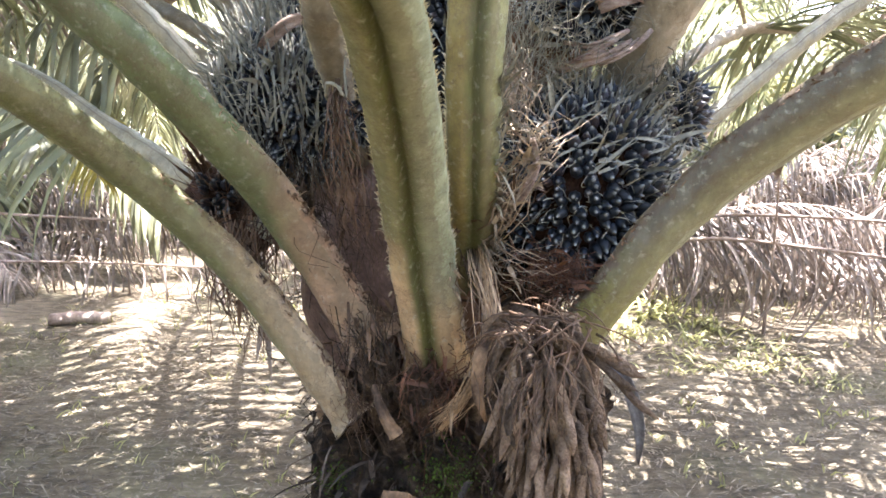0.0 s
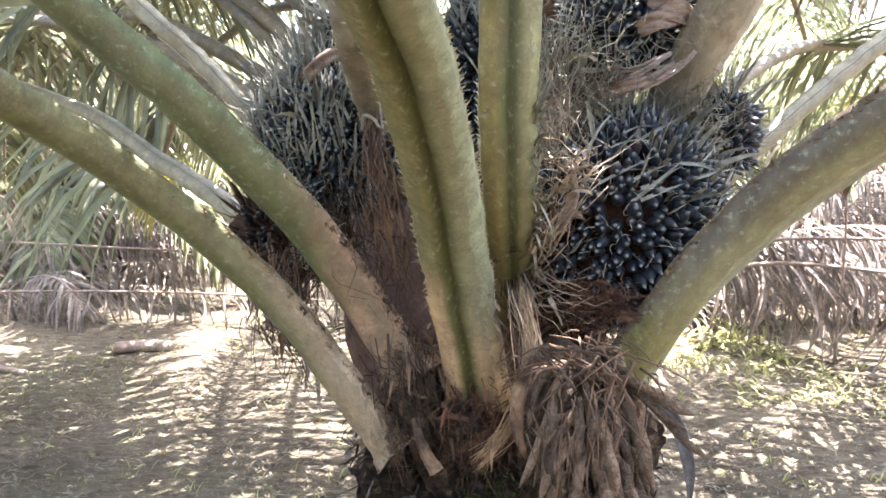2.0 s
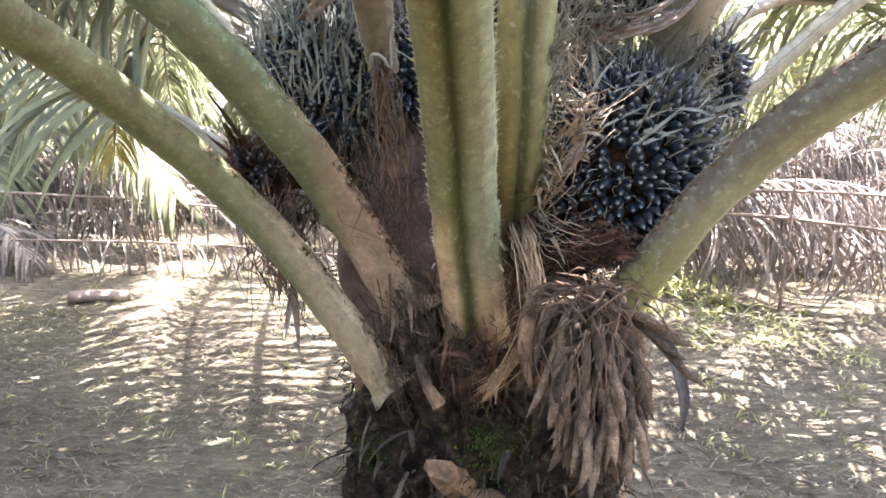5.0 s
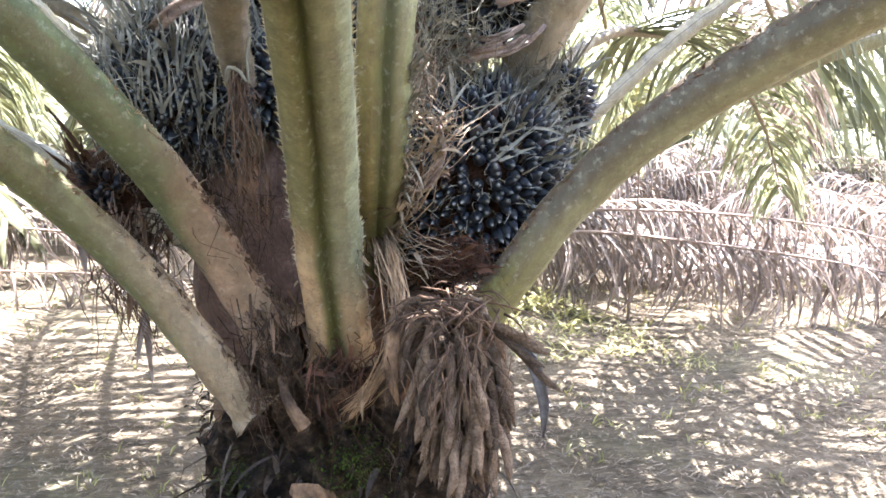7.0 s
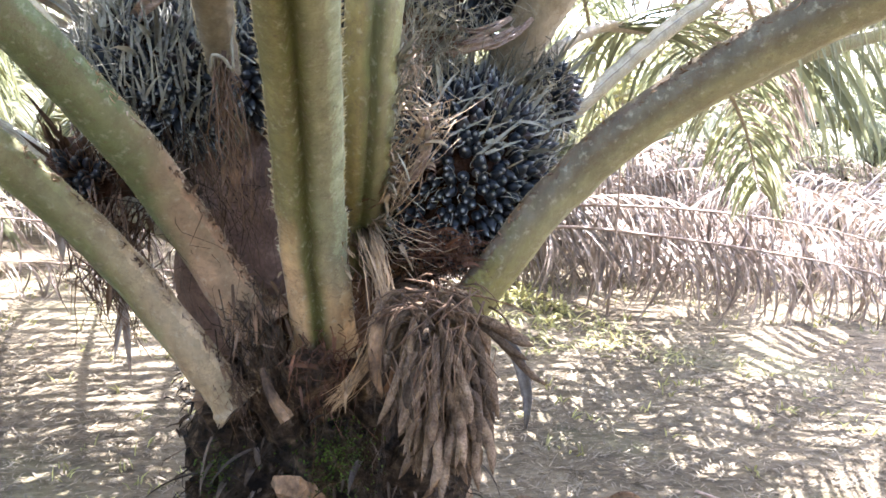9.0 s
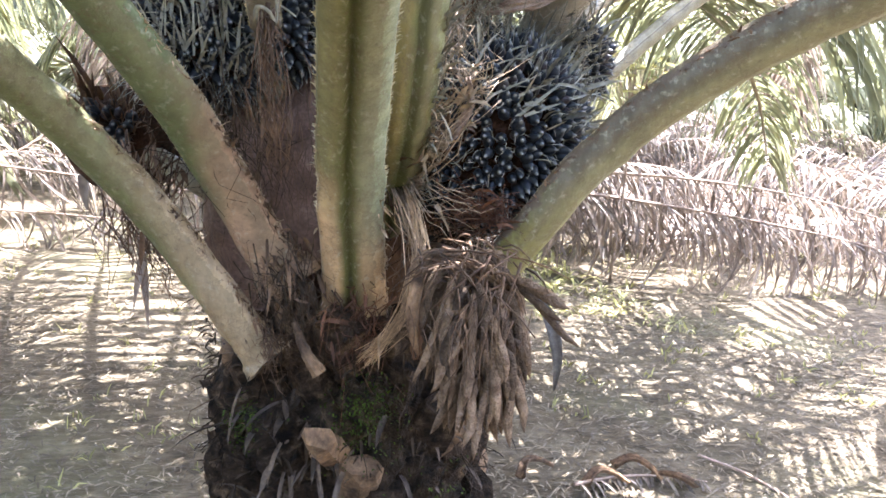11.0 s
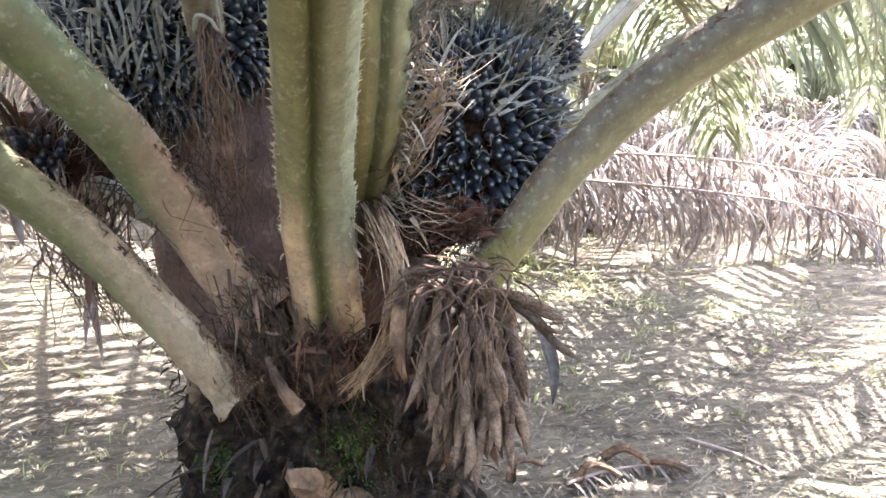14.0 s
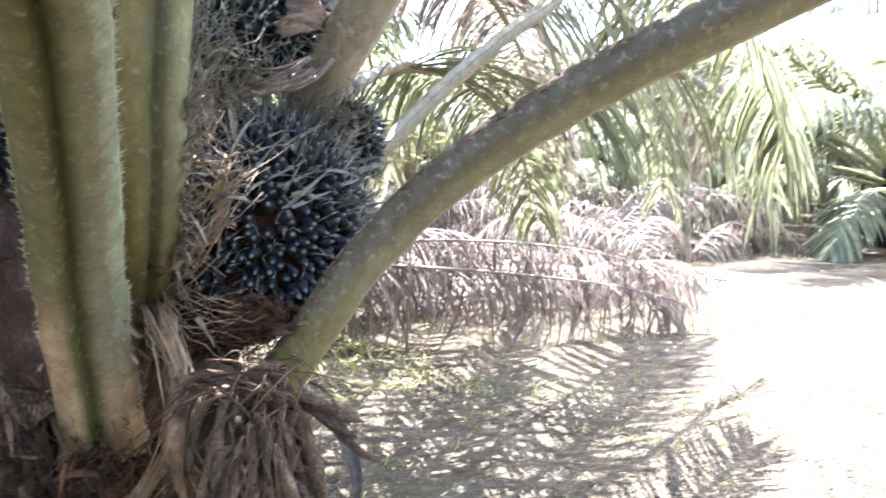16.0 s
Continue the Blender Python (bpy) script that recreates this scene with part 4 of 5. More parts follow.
def fruit_bunch(centre, radii, tilt, size, keep, label, seed, spike=0.05, spike_up=0.0, spike_count=420, cover=None, straw=0, limit=300, straw_way=(0.25, 0.5, 0.5)):
    """A knobbly core, fruits that point outwards, and the dry bracts between them."""
    rng = random.Random(seed)
    turn = Euler([radians(a) for a in tilt]).to_matrix()
    c = Vector(centre)
    core = Soup()
    verts, faces = [], []
    for i in range(11):
        t = math.pi * i / 10
        for j in range(18):
            a = 6.2832 * j / 18
            q = Vector((math.sin(t) * math.cos(a), math.sin(t) * math.sin(a), math.cos(t)))
            q *= 0.86 + 0.06 * noise.noise(q * 4)
            verts.append(c + turn @ Vector((q.x * radii[0], q.y * radii[1], q.z * radii[2])))
    for i in range(10):
        for j in range(18):
            k = (j + 1) % 18
            faces.append((i * 18 + j, (i + 1) * 18 + j, (i + 1) * 18 + k, i * 18 + k))
    core.add(verts, faces)
    bunch = palm_part("fruit_bunch", core, M_BUNCH, None, label)
    area = 4 * math.pi * ((radii[0] * radii[1]) ** 1.6 + (radii[0] * radii[2]) ** 1.6 + (radii[1] * radii[2]) ** 1.6) ** 0.625 / 3 ** 0.625
    count = int(area / (size * size * 0.66))
    made = 0
    spikes, rest = Soup(), Soup()
    for i in range(count):
        z = 1 - 2 * (i + 0.5) / count
        a = i * 2.399963 + rng.gauss(0, 0.06)
        r = math.sqrt(1 - z * z)
        q = Vector((r * math.cos(a), r * math.sin(a), z))
        nrm = (turn @ Vector((q.x / radii[0], q.y / radii[1], q.z / radii[2]))).normalized()
        p = c + turn @ Vector((q.x * radii[0], q.y * radii[1], q.z * radii[2]))
        if nrm.dot(Vector((0, -0.95, 0.3))) < keep:
            continue
        nrm = (nrm + Vector((rng.gauss(0, 0.14), rng.gauss(0, 0.14), rng.gauss(0.06, 0.14)))).normalized()
        s = size * rng.uniform(0.8, 1.14)
        m = Matrix.Translation(p - TRUNK - nrm * s * rng.uniform(0.75, 1.0)) @ nrm.to_track_quat("Z", "Y").to_matrix().to_4x4() @ Matrix.Diagonal((s, s, s * rng.uniform(1.35, 1.75), 1))
        if made < limit:
            placed("fruit", FRUIT, bunch, "", m)
        else:
            rest.add([m @ v.co + TRUNK for v in FRUIT.vertices], [tuple(f.vertices) for f in FRUIT.polygons], FRUIT_ALONG)
        made += 1
    if rest.v:
        palm_part("fruit_rest", rest, M_FRUIT, bunch)["kind"] = "stuff"
    for i in range(spike_count):
        z, a = rng.uniform(-0.75, 1), rng.uniform(0, 6.2832)
        r = math.sqrt(1 - z * z)
        q = Vector((r * math.cos(a), r * math.sin(a), z))
        nrm = (turn @ Vector((q.x / radii[0], q.y / radii[1], q.z / radii[2]))).normalized()
        if nrm.dot(Vector((0, -0.95, 0.3))) < keep - 0.1:
            continue
        p = c + turn @ Vector((q.x * radii[0], q.y * radii[1], q.z * radii[2])) * 0.93
        way = (nrm + Vector((rng.gauss(0, 0.3), rng.gauss(0, 0.2), rng.gauss(0, 0.3) + spike_up * max(0.0, z + 0.3)))).normalized()
        ln = spike * rng.uniform(0.5, 1.3) * (1 + spike_up * max(0.0, z) * rng.random() * 1.6)
        e = p + way * ln
        if i % 3 == 0 and z > rng.uniform(-0.2, 0.7):
            leaflet(spikes, p, way, Vector((0.2, -1, 0.1)), ln * 1.25, rng.uniform(0.003, 0.0075), rng.uniform(-0.2, 0.9), 4, rng.gauss(0, 1.0), 0.3)
            continue
        rod(spikes, [p, p.lerp(e, 0.55) + Vector((rng.gauss(0, 0.006), 0, rng.gauss(0, 0.006))), e + Vector((rng.gauss(0, 0.01), 0, rng.gauss(-0.004, 0.008)))], rng.uniform(0.0009, 0.0022), 0.0005, 3, 3)
    for i in range(straw):
        z, a = rng.uniform(-0.35 if straw > 200 else 0.2, 0.95), rng.uniform(-math.pi - 0.2, 0.2)
        r = math.sqrt(1 - z * z)
        q = Vector((r * math.cos(a), r * math.sin(a), z))
        nrm = (turn @ Vector((q.x / radii[0], q.y / radii[1], q.z / radii[2]))).normalized()
        p = c + turn @ Vector((q.x * radii[0], q.y * radii[1], q.z * radii[2])) * 1.06
        way = Vector((rng.gauss(straw_way[0], straw_way[2]), rng.gauss(-0.1, 0.2), rng.gauss(straw_way[1], straw_way[2])))
        way = (way - nrm * way.dot(nrm) + nrm * rng.uniform(0.05, 0.5)).normalized()
        leaflet(spikes, p - way * 0.03, way, nrm, rng.uniform(0.05, 0.12), rng.uniform(0.0015, 0.0045), rng.uniform(-0.3, 1.2), 5, rng.gauss(0, 0.8), 0.3)
    ob = palm_part("bract_cover", spikes, cover or M_GREY_BRACT, bunch, "dry grey tan spiny bracts")
    ob["kind"] = "stuff"
    return bunch


fruit_bunch((0.345, -0.165, 1.195), (0.195, 0.20, 0.222), (0, 12, 0), 0.0262, 0.08, "large bunch of shiny blue black oil palm fruits", 41, 0.048, 0.6, 1000, None, 55, 300, (0.6, 0.6, 0.35))
fruit_bunch((-0.275, -0.10, 1.375), (0.17, 0.20, 0.18), (0, 0, 0), 0.0235, 0.05, "fruit bunch half covered with grey dry fibres", 42, 0.06, 0.7, 1700, None, 430, 300, (0.05, 1.1, 0.25))
fruit_bunch((-0.10, -0.11, 1.40), (0.10, 0.17, 0.12), (0, 0, 0), 0.0255, 0.05, "narrow dark fruit bunch between the stalks", 43, 0.055, 0.6, 420, None, 40)
fruit_bunch((0.055, -0.06, 1.50), (0.10, 0.14, 0.17), (0, 0, 0), 0.025, 0.05, "tall dark fruit bunch deep between the thick stalks", 47, 0.06, 0.7, 420, None, 50)
fruit_bunch((-0.20, -0.06, 1.57), (0.12, 0.14, 0.10), (0, 0, 0), 0.024, 0.05, "upper part of a grey dark fruit bunch", 48, 0.05, 0.5, 420, None, 60)
fruit_bunch((0.36, -0.09, 1.60), (0.13, 0.16, 0.12), (0, 0, 0), 0.0265, 0.05, "upper dark fruit bunch with torn brown sheath", 44, 0.07, 1.0, 700, None, 45)
fruit_bunch((0.57, -0.02, 1.36), (0.07, 0.10, 0.09), (0, 0, 0), 0.0255, 0.0, "small dark fruit bunch behind the large one", 45, 0.06, 0.6, 200)
fruit_bunch((-0.49, 0.07, 1.12), (0.16, 0.15, 0.15), (0, 25, 0), 0.0265, 0.93, "young bunch wrapped in brown bracts", 46, 0.07, 0.4, 1500, M_FIBRE)


# torn sheath pieces on the upper bunch
def sheath(points, width, label, seed):
    soup = Soup()
    line = smooth_line(points, 10)
    rng = random.Random(seed)

    def section(u):
        w = width * (0.5 + 0.5 * math.sin(math.pi * (0.15 + 0.8 * u)))
        ring = [(w * (k / 5 - 0.5), 0.004 * math.sin(k * 2.1 + u * 5) + w * 0.18 * (1 - (k / 2.5 - 1) ** 2), k / 5) for k in range(6)]
        return ring + [(a, b - 0.003, c) for a, b, c in reversed(ring)]
    sweep(soup, line, Vector((0, -0.3, 1)), section)
    palm_part("torn_sheath", soup, M_SHEATH, None, label)


sheath([(0.28, -0.25, 1.445), (0.33, -0.27, 1.455), (0.39, -0.27, 1.475), (0.43, -0.25, 1.50)], 0.02, "torn woody brown sheath strip", 1)
sheath([(0.30, -0.24, 1.50), (0.35, -0.27, 1.49), (0.42, -0.25, 1.52)], 0.012, "thin woody brown sheath strip", 2)
sheath([(0.36, -0.27, 1.56), (0.39, -0.29, 1.575), (0.43, -0.27, 1.58)], 0.035, "pinkish brown torn sheath flap", 3)
sheath([(0.375, -0.26, 1.615), (0.41, -0.285, 1.605), (0.455, -0.25, 1.585)], 0.055, "wide pinkish brown torn sheath flap", 5)
sheath([(-0.31, -0.25, 1.475), (-0.275, -0.285, 1.505), (-0.235, -0.285, 1.535), (-0.2, -0.26, 1.55)], 0.026, "papery pinkish sheath over the grey bunch", 6)
for k in range(5):
    x, z = 0.30 + 0.022 * k, 1.455 + 0.012 * (k % 3)
    sheath([(x, -0.265, z), (x + 0.035, -0.28, z + 0.014), (x + 0.075, -0.265, z + 0.03 + 0.006 * k)], 0.008 + 0.003 * (k % 2), "shredded woody strip over the fruit", 7 + k)
sheath([(0.18, -0.36, 1.17), (0.22, -0.40, 1.22), (0.24, -0.42, 1.28), (0.23, -0.42, 1.32)], 0.018, "tan torn sheath beside the fruit", 4)


# dried male flower
def male_flower():
    head = Vector((0.25, -0.46, 0.985))
    soup = Soup()
    rod(soup, [(0.2, -0.22, 0.94), (0.22, -0.33, 0.965), (0.25, -0.44, 0.965), (0.265, -0.50, 0.91)], 0.018, 0.02, 8, 8)
    flower = palm_part("male_flower", soup, M_FINGER, None, "withered brown male flower with drooping fingers")
    rng = random.Random(51)
    shapes = []
    axis = smooth_line([head + Vector((0, 0, 0.01)), head + Vector((0.01, -0.06, -0.06)), head + Vector((0.02, -0.08, -0.12)), head + Vector((0.025, -0.075, -0.215))], 20)
    for k in range(175):
        u = (k / 175) ** 0.85
        p = axis[min(20, int(u * 20))]
        a = k * 2.4 + rng.gauss(0, 0.25)
        reach = rng.uniform(0.045, 0.118) * (1 - 0.25 * u)
        out = Vector((math.cos(a) * reach, math.sin(a) * reach * 0.85, 0))
        ln = rng.uniform(0.08, 0.14)
        mid = p + out * 0.75 + Vector((0, 0, 0.02 * (1 - u) - ln * 0.2))
        end = p + out * rng.uniform(0.9, 1.15) + Vector((rng.gauss(0, 0.008), rng.gauss(0, 0.008), -ln))
        shapes.append((p + out * 0.15, mid, mid.lerp(end, 0.5) + Vector((rng.gauss(0, 0.006), rng.gauss(0, 0.006), 0)), end))
    # a few fingers that stick out to one side
    for dx, dz, l in ((0.15, -0.045, 1.0), (0.185, -0.135, 1.0), (0.15, -0.085, 1.0), (-0.10, -0.2, 1.0), (0.16, -0.06, 1), (0.13, -0.03, 1)):
        start = head + Vector((dx * 0.3, -0.03, -0.02))
        shapes.append((start, head + Vector((dx * 0.6, -0.08, dz * 0.4)), head + Vector((dx * 0.85, -0.1, dz * 0.75)), head + Vector((dx * 1.08, -0.1, dz))))
    for pts in shapes:
        line = smooth_line(pts, 9)
        r = rng.uniform(0.0072, 0.0102)
        ph = rng.random() * 9
        soup = Soup()

        def section(u):
            q = r * (0.2 + 0.8 * math.sin(math.pi * min(1.0, 0.05 + 0.9 * u ** 1.15)) ** 0.7) * (1 if u < 0.86 else max(0.1, 1 - (u - 0.86) / 0.14 * 0.9))
            return [(math.cos(6.2832 * k / 7) * q * (1 + 0.38 * noise.noise((k * 1.7, u * 9, ph))), math.sin(6.2832 * k / 7) * q * (1 + 0.38 * noise.noise((k * 1.7, u * 9, ph + 4))), k / 7) for k in range(7)]
        sweep(soup, line, Vector((1, 0.2, 0)), section)
        palm_part("finger", soup, M_FINGER, flower)
    for pts, w in ((((0.37, -0.46, 0.92), (0.405, -0.49, 0.89), (0.43, -0.50, 0.81), (0.435, -0.49, 0.73)), 0.024), (((0.17, -0.47, 0.98), (0.145, -0.52, 0.95), (0.14, -0.53, 0.88), (0.155, -0.52, 0.82)), 0.026)):
        soup = Soup()
        sweep(soup, smooth_line(pts, 12), Vector((0.9, -0.3, 0)), lambda u: [(w * (k / 4 - 0.5) * math.sin(math.pi * (0.12 + 0.84 * u)), w * 0.3 * (1 - (k / 2 - 1) ** 2), k / 4) for k in range(5)] + [(w * (0.5 - k / 4) * math.sin(math.pi * (0.12 + 0.84 * u)), w * 0.3 * (1 - (k / 2 - 1) ** 2) - 0.003, k / 4) for k in range(5)])
        palm_part("bract", soup, M_BRACT if w < 0.025 else M_CUT, flower, "grey dried bract" if w < 0.025 else "tan dried bract")
    soup = Soup()
    for i in range(95):
        p = head + Vector((rng.gauss(0, 0.045), rng.gauss(-0.04, 0.035), rng.gauss(0.01, 0.02)))
        q = p + Vector((rng.gauss(0, 0.05), rng.gauss(-0.03, 0.02), rng.uniform(-0.09, 0.0)))
        rod(soup, [p, p.lerp(q, 0.5) + Vector((0, -0.015, 0.012)), q], rng.uniform(0.0015, 0.0034), 0.001, 4, 3)
    for i in range(40):
        a = rng.uniform(-math.pi, 0.0)
        p = head + Vector((math.cos(a) * rng.uniform(0.02, 0.12), -0.06 + math.sin(a) * 0.08, rng.uniform(-0.12, 0.0)))
        q = p + Vector((rng.gauss(0, 0.02), rng.gauss(-0.01, 0.01), -rng.uniform(0.05, 0.14)))
        rod(soup, [p, p.lerp(q, 0.4) + Vector((rng.gauss(0, 0.012), -0.012, 0)), q], 0.0014, 0.0007, 3, 4)
    palm_part("thread_mass", soup, M_FIBRE, flower, "thin dry threads")["kind"] = "stuff"


male_flower()


# ---- dry fronds on the ground ----
def dry_frond(points, label, seed, count=46, length=0.5, pieces=False, droop=2.6, start=0.03, width=0.0115, rib=0.013, group="dry fronds on the ground"):
    rng = random.Random(seed)
    line = smooth_line(points, 30)
    base = Vector(points[0])
    ob = thing("dry_palm_frond", label, "dry frond", Matrix.Translation(base), group)
    inv = Matrix.Translation(-base)
    soup = Soup()
    side = Vector((0, 1, 0)) if abs((line[-1] - line[0]).normalized().y) < 0.8 else Vector((1, 0, 0))
    sweep(soup, line, side, lambda u: [(math.cos(6.2832 * k / 6) * rib * (1.1 - 0.8 * u), math.sin(6.2832 * k / 6) * rib * (1.1 - 0.8 * u), k / 6) for k in range(6)])
    me = soup.mesh("rib", M_DRY_RIB)
    me.transform(inv)
    placed("rib", me, ob)
    if pieces:
        shapes = []
        for k in range(6):
            one = Soup()
            leaflet(one, (0, 0, 0), (1, 0.0, -0.1), Vector((0, 0, 1)), 1.0, width * 2, droop * (0.5 + 0.2 * k), 6, rng.gauss(0, 1.2), 0.3)
            shapes.append(one.mesh("leaflet", M_DRY_PIECE))
        fr = frames_on(line, side)
        for i in range(count):
            u = start + (1 - start) * (i + rng.random()) / count
            k = min(int(u * 30), 29)
            p = line[k].lerp(line[k + 1], u * 30 - k)
            d = fr[k][0]
            for sgn in (-1, 1):
                yaw = math.atan2(d.y, d.x) + sgn * rng.uniform(0.5, 1.35)
                s = length * rng.uniform(0.7, 1.15)
                m = Matrix.Translation(p - base) @ Euler((rng.gauss(0, 0.5), rng.uniform(0.1, 1.15), yaw)).to_matrix().to_4x4() @ Matrix.Diagonal((s, s, s, 1))
                placed("leaflet", rng.choice(shapes), ob, "", m)
    else:
        lv = leaflets_on(line, side, start, count, length, width, droop, rng, messy=0.9, n=5, lift=0.5)
        me = lv.mesh("foliage", M_DRY)
        me.transform(inv)
        placed("foliage", me, ob, "curled dry leaflets")["kind"] = "stuff"
    return ob


dry_frond([(1.15, 2.85, 0.5), (1.6, 2.75, 0.57), (2.17, 2.6, 0.54), (2.8, 2.5, 0.47), (3.5, 2.4, 0.36), (4.1, 2.35, 0.2)], "propped dry frond with leaflets hanging to the ground", 61, 115, 0.6, True)
dry_frond([(1.4, 3.35, 0.6), (2.0, 3.3, 0.64), (2.9, 3.15, 0.62), (3.7, 3.0, 0.52), (4.6, 2.9, 0.3)], "second propped dry frond behind", 62, 100, 0.6, True)
dry_frond([(-5.6, 3.4, 0.22), (-4.5, 3.3, 0.22), (-3.3, 3.28, 0.24), (-2.1, 3.3, 0.22), (-0.9, 3.4, 0.12)], "long dry frond with a grey rib", 63, 70, 0.5, True)
dry_frond([(-5.0, 4.2, 0.5), (-3.8, 3.9, 0.5), (-2.5, 3.8, 0.45), (-1.2, 3.9, 0.3), (0.0, 4.1, 0.15)], "dry frond on the heap", 64, 60, 0.6, True)
rng = random.Random(66)
for i in range(84):
    right = i % 2 == 0
    x = rng.uniform(0.9, 4.9) if right else rng.uniform(-7.5, -0.9)
    y = rng.uniform(3.3, 6.0)
    z = rng.uniform(0.15, 0.42 + 0.34 * (y - 3.3)) * (1 if right else 0.75)
    ang = rng.gauss(0.0, 0.5) + (0 if rng.random() < 0.6 else math.pi)
    ln = rng.uniform(1.6, 2.8)
    d = Vector((math.cos(ang), math.sin(ang) * 0.6, 0))
    pts = [Vector((x, y, z * 0.5)) - d * ln * 0.5, Vector((x, y, z)) - d * ln * 0.2, Vector((x, y, z + 0.02)) + d * ln * 0.2, Vector((x, y, 0.04 + z * 0.3)) + d * ln * 0.5]
    dry_frond(pts, "weathered dry frond in the heap", 100 + i, 52, 0.55, width=0.012)

for i in range(26):
    x, y = rng.uniform(3.6, 7.6), rng.uniform(4.6, 8.2)
    z, ang, ln = rng.uniform(0.25, 0.95), rng.gauss(0.0, 0.6), rng.uniform(1.8, 2.8)
    d = Vector((math.cos(ang), math.sin(ang) * 0.6, 0))
    c = Vector((x, y, z))
    dry_frond([c - d * ln * 0.5 - Vector((0, 0, z * 0.6)), c - d * ln * 0.2, c + d * ln * 0.2, c + d * ln * 0.5 - Vector((0, 0, z * 0.8))], "bleached dry frond in the far heap", 200 + i, 48, 0.6, width=0.014)

# ---- loose pieces on the ground ----
def wood_piece(x, y, turn, length, r):
    ob = thing("wood_piece", "weathered grey piece of palm stalk on the soil", "wood", pose(x, y, height(x, y) + r * 0.75, 0, 0, turn))
    soup = Soup()
    line = smooth_line([(-length / 2, 0, 0), (0, 0.015, 0.006), (length / 2, 0, 0)], 10)
    sweep(soup, line, Vector((0, 1, 0)), lambda u: [(math.cos(0.785 * k) * r * (1.3 - 0.5 * u) * (1 + 0.2 * noise.noise((k, u * 6, x))), math.sin(0.785 * k) * r * 0.8 * (1 + 0.2 * noise.noise((k, u * 6, y))), k / 8) for k in range(8)])
    placed("stalk_piece", soup.mesh("stalk_piece", M_DRY_RIB), ob)


def fallen_base(x, y, turn, s):
    ob = thing("fallen_leaf_base", "curled reddish brown leaf base on the litter", "leaf base", pose(x, y, height(x, y) + 0.02, 0, 0, turn))
    soup = Soup()
    line = smooth_line([(-s, 0, 0.0), (-s * 0.3, 0.02, 0.03), (s * 0.4, 0.0, 0.025), (s, -0.03, 0.0)], 12)

    def section(u):
        w = s * 0.5 * (1 - 0.7 * u)
        ring = [(w * (k / 6 - 0.5), -w * 0.5 * (k / 3 - 1) ** 2, k / 6) for k in range(7)]
        return ring + [(a, b - 0.008, c) for a, b, c in reversed(ring)]
    sweep(soup, line, Vector((0, 1, 0)), section)
    placed("shell", soup.mesh("shell", M_CUT), ob)


wood_piece(-2.45, 2.58, 8, 0.36, 0.05)
wood_piece(-3.2, 2.2, 160, 0.5, 0.02)
wood_piece(1.445, 0.29, -58, 0.34, 0.006)
dry_frond([(0.80, 0.22, 0.05), (0.95, 0.26, 0.045), (1.1, 0.27, 0.04), (1.28, 0.24, 0.03)], "small dry frond tip lying by the trunk", 67, 30, 0.12, True, 1.6, 0.03, 0.03, 0.006)
for x, y, turn, size in ((0.70, 0.34, 40, 0.07), (0.92, 0.25, 15, 0.07), (1.06, 0.31, -20, 0.075), (1.16, 0.25, 160, 0.065)):
    fallen_base(x, y, turn, size)

# ---- litter, grass, weeds ----
def strewn(name, count, area, make, material, label, category, seed):
    rng = random.Random(seed)
    soup = Soup()
    for i in range(count):
        x, y = rng.uniform(*area[:2]), rng.uniform(*area[2:])
        if math.hypot(x - TRUNK.x, y - TRUNK.y) > 0.42:
            make(soup, Vector((x, y, height(x, y))), rng)
    me = soup.mesh(name, material)
    tagged(placed(name, me), label, category, "", "stuff")


def dead_blade(soup, p, rng):
    a = rng.gauss(0.0, 0.7) if rng.random() < 0.6 else rng.uniform(0, 6.28)
    leaflet(soup, p + Vector((0, 0, rng.uniform(0.002, 0.014))), (math.cos(a), math.sin(a), rng.uniform(0.0, 0.1)), Vector((0, 0, 1)), rng.uniform(0.02, 0.07) if rng.random() < 0.85 else rng.uniform(0.07, 0.2), rng.uniform(0.0015, 0.0048), rng.uniform(0.1, 0.6), 3, rng.gauss(0, 0.8), 0.2)


def straw_bit(soup, p, rng):
    a = rng.uniform(0, 6.28)
    leaflet(soup, p + Vector((0, 0, rng.uniform(0.002, 0.015))), (math.cos(a), math.sin(a), rng.uniform(-0.05, 0.2)), Vector((0, 0, 1)), rng.uniform(0.012, 0.045), rng.uniform(0.0015, 0.004), rng.uniform(0.1, 0.9), 2, rng.gauss(0, 0.8), 0.2)


def grass_blade(soup, p, rng):
    for k in range(4):
        leaflet(soup, p + Vector((rng.gauss(0, 0.02), rng.gauss(0, 0.02), 0)), (rng.gauss(0, 0.5), rng.gauss(0, 0.5), 1), Vector((0.3, 0.5, 0.1)), rng.uniform(0.025, 0.065), 0.004, rng.uniform(0.3, 1.5), 2)


strewn("leaf_litter", 27000, (-5.5, 6.5, -0.6, 5.0), dead_blade, M_LITTER, "dry brown leaf strips lying on the soil", "leaf litter", 71)
strewn("straw_bits", 26000, (-2.8, 3.0, -0.6, 2.4), straw_bit, M_LITTER, "fine straw and leaf crumbs on the soil", "straw", 73)
strewn("short_grass", 420, (-4, 5, 0.3, 3.5), grass_blade, M_WEED, "sparse short green grass on the soil", "grass", 72)


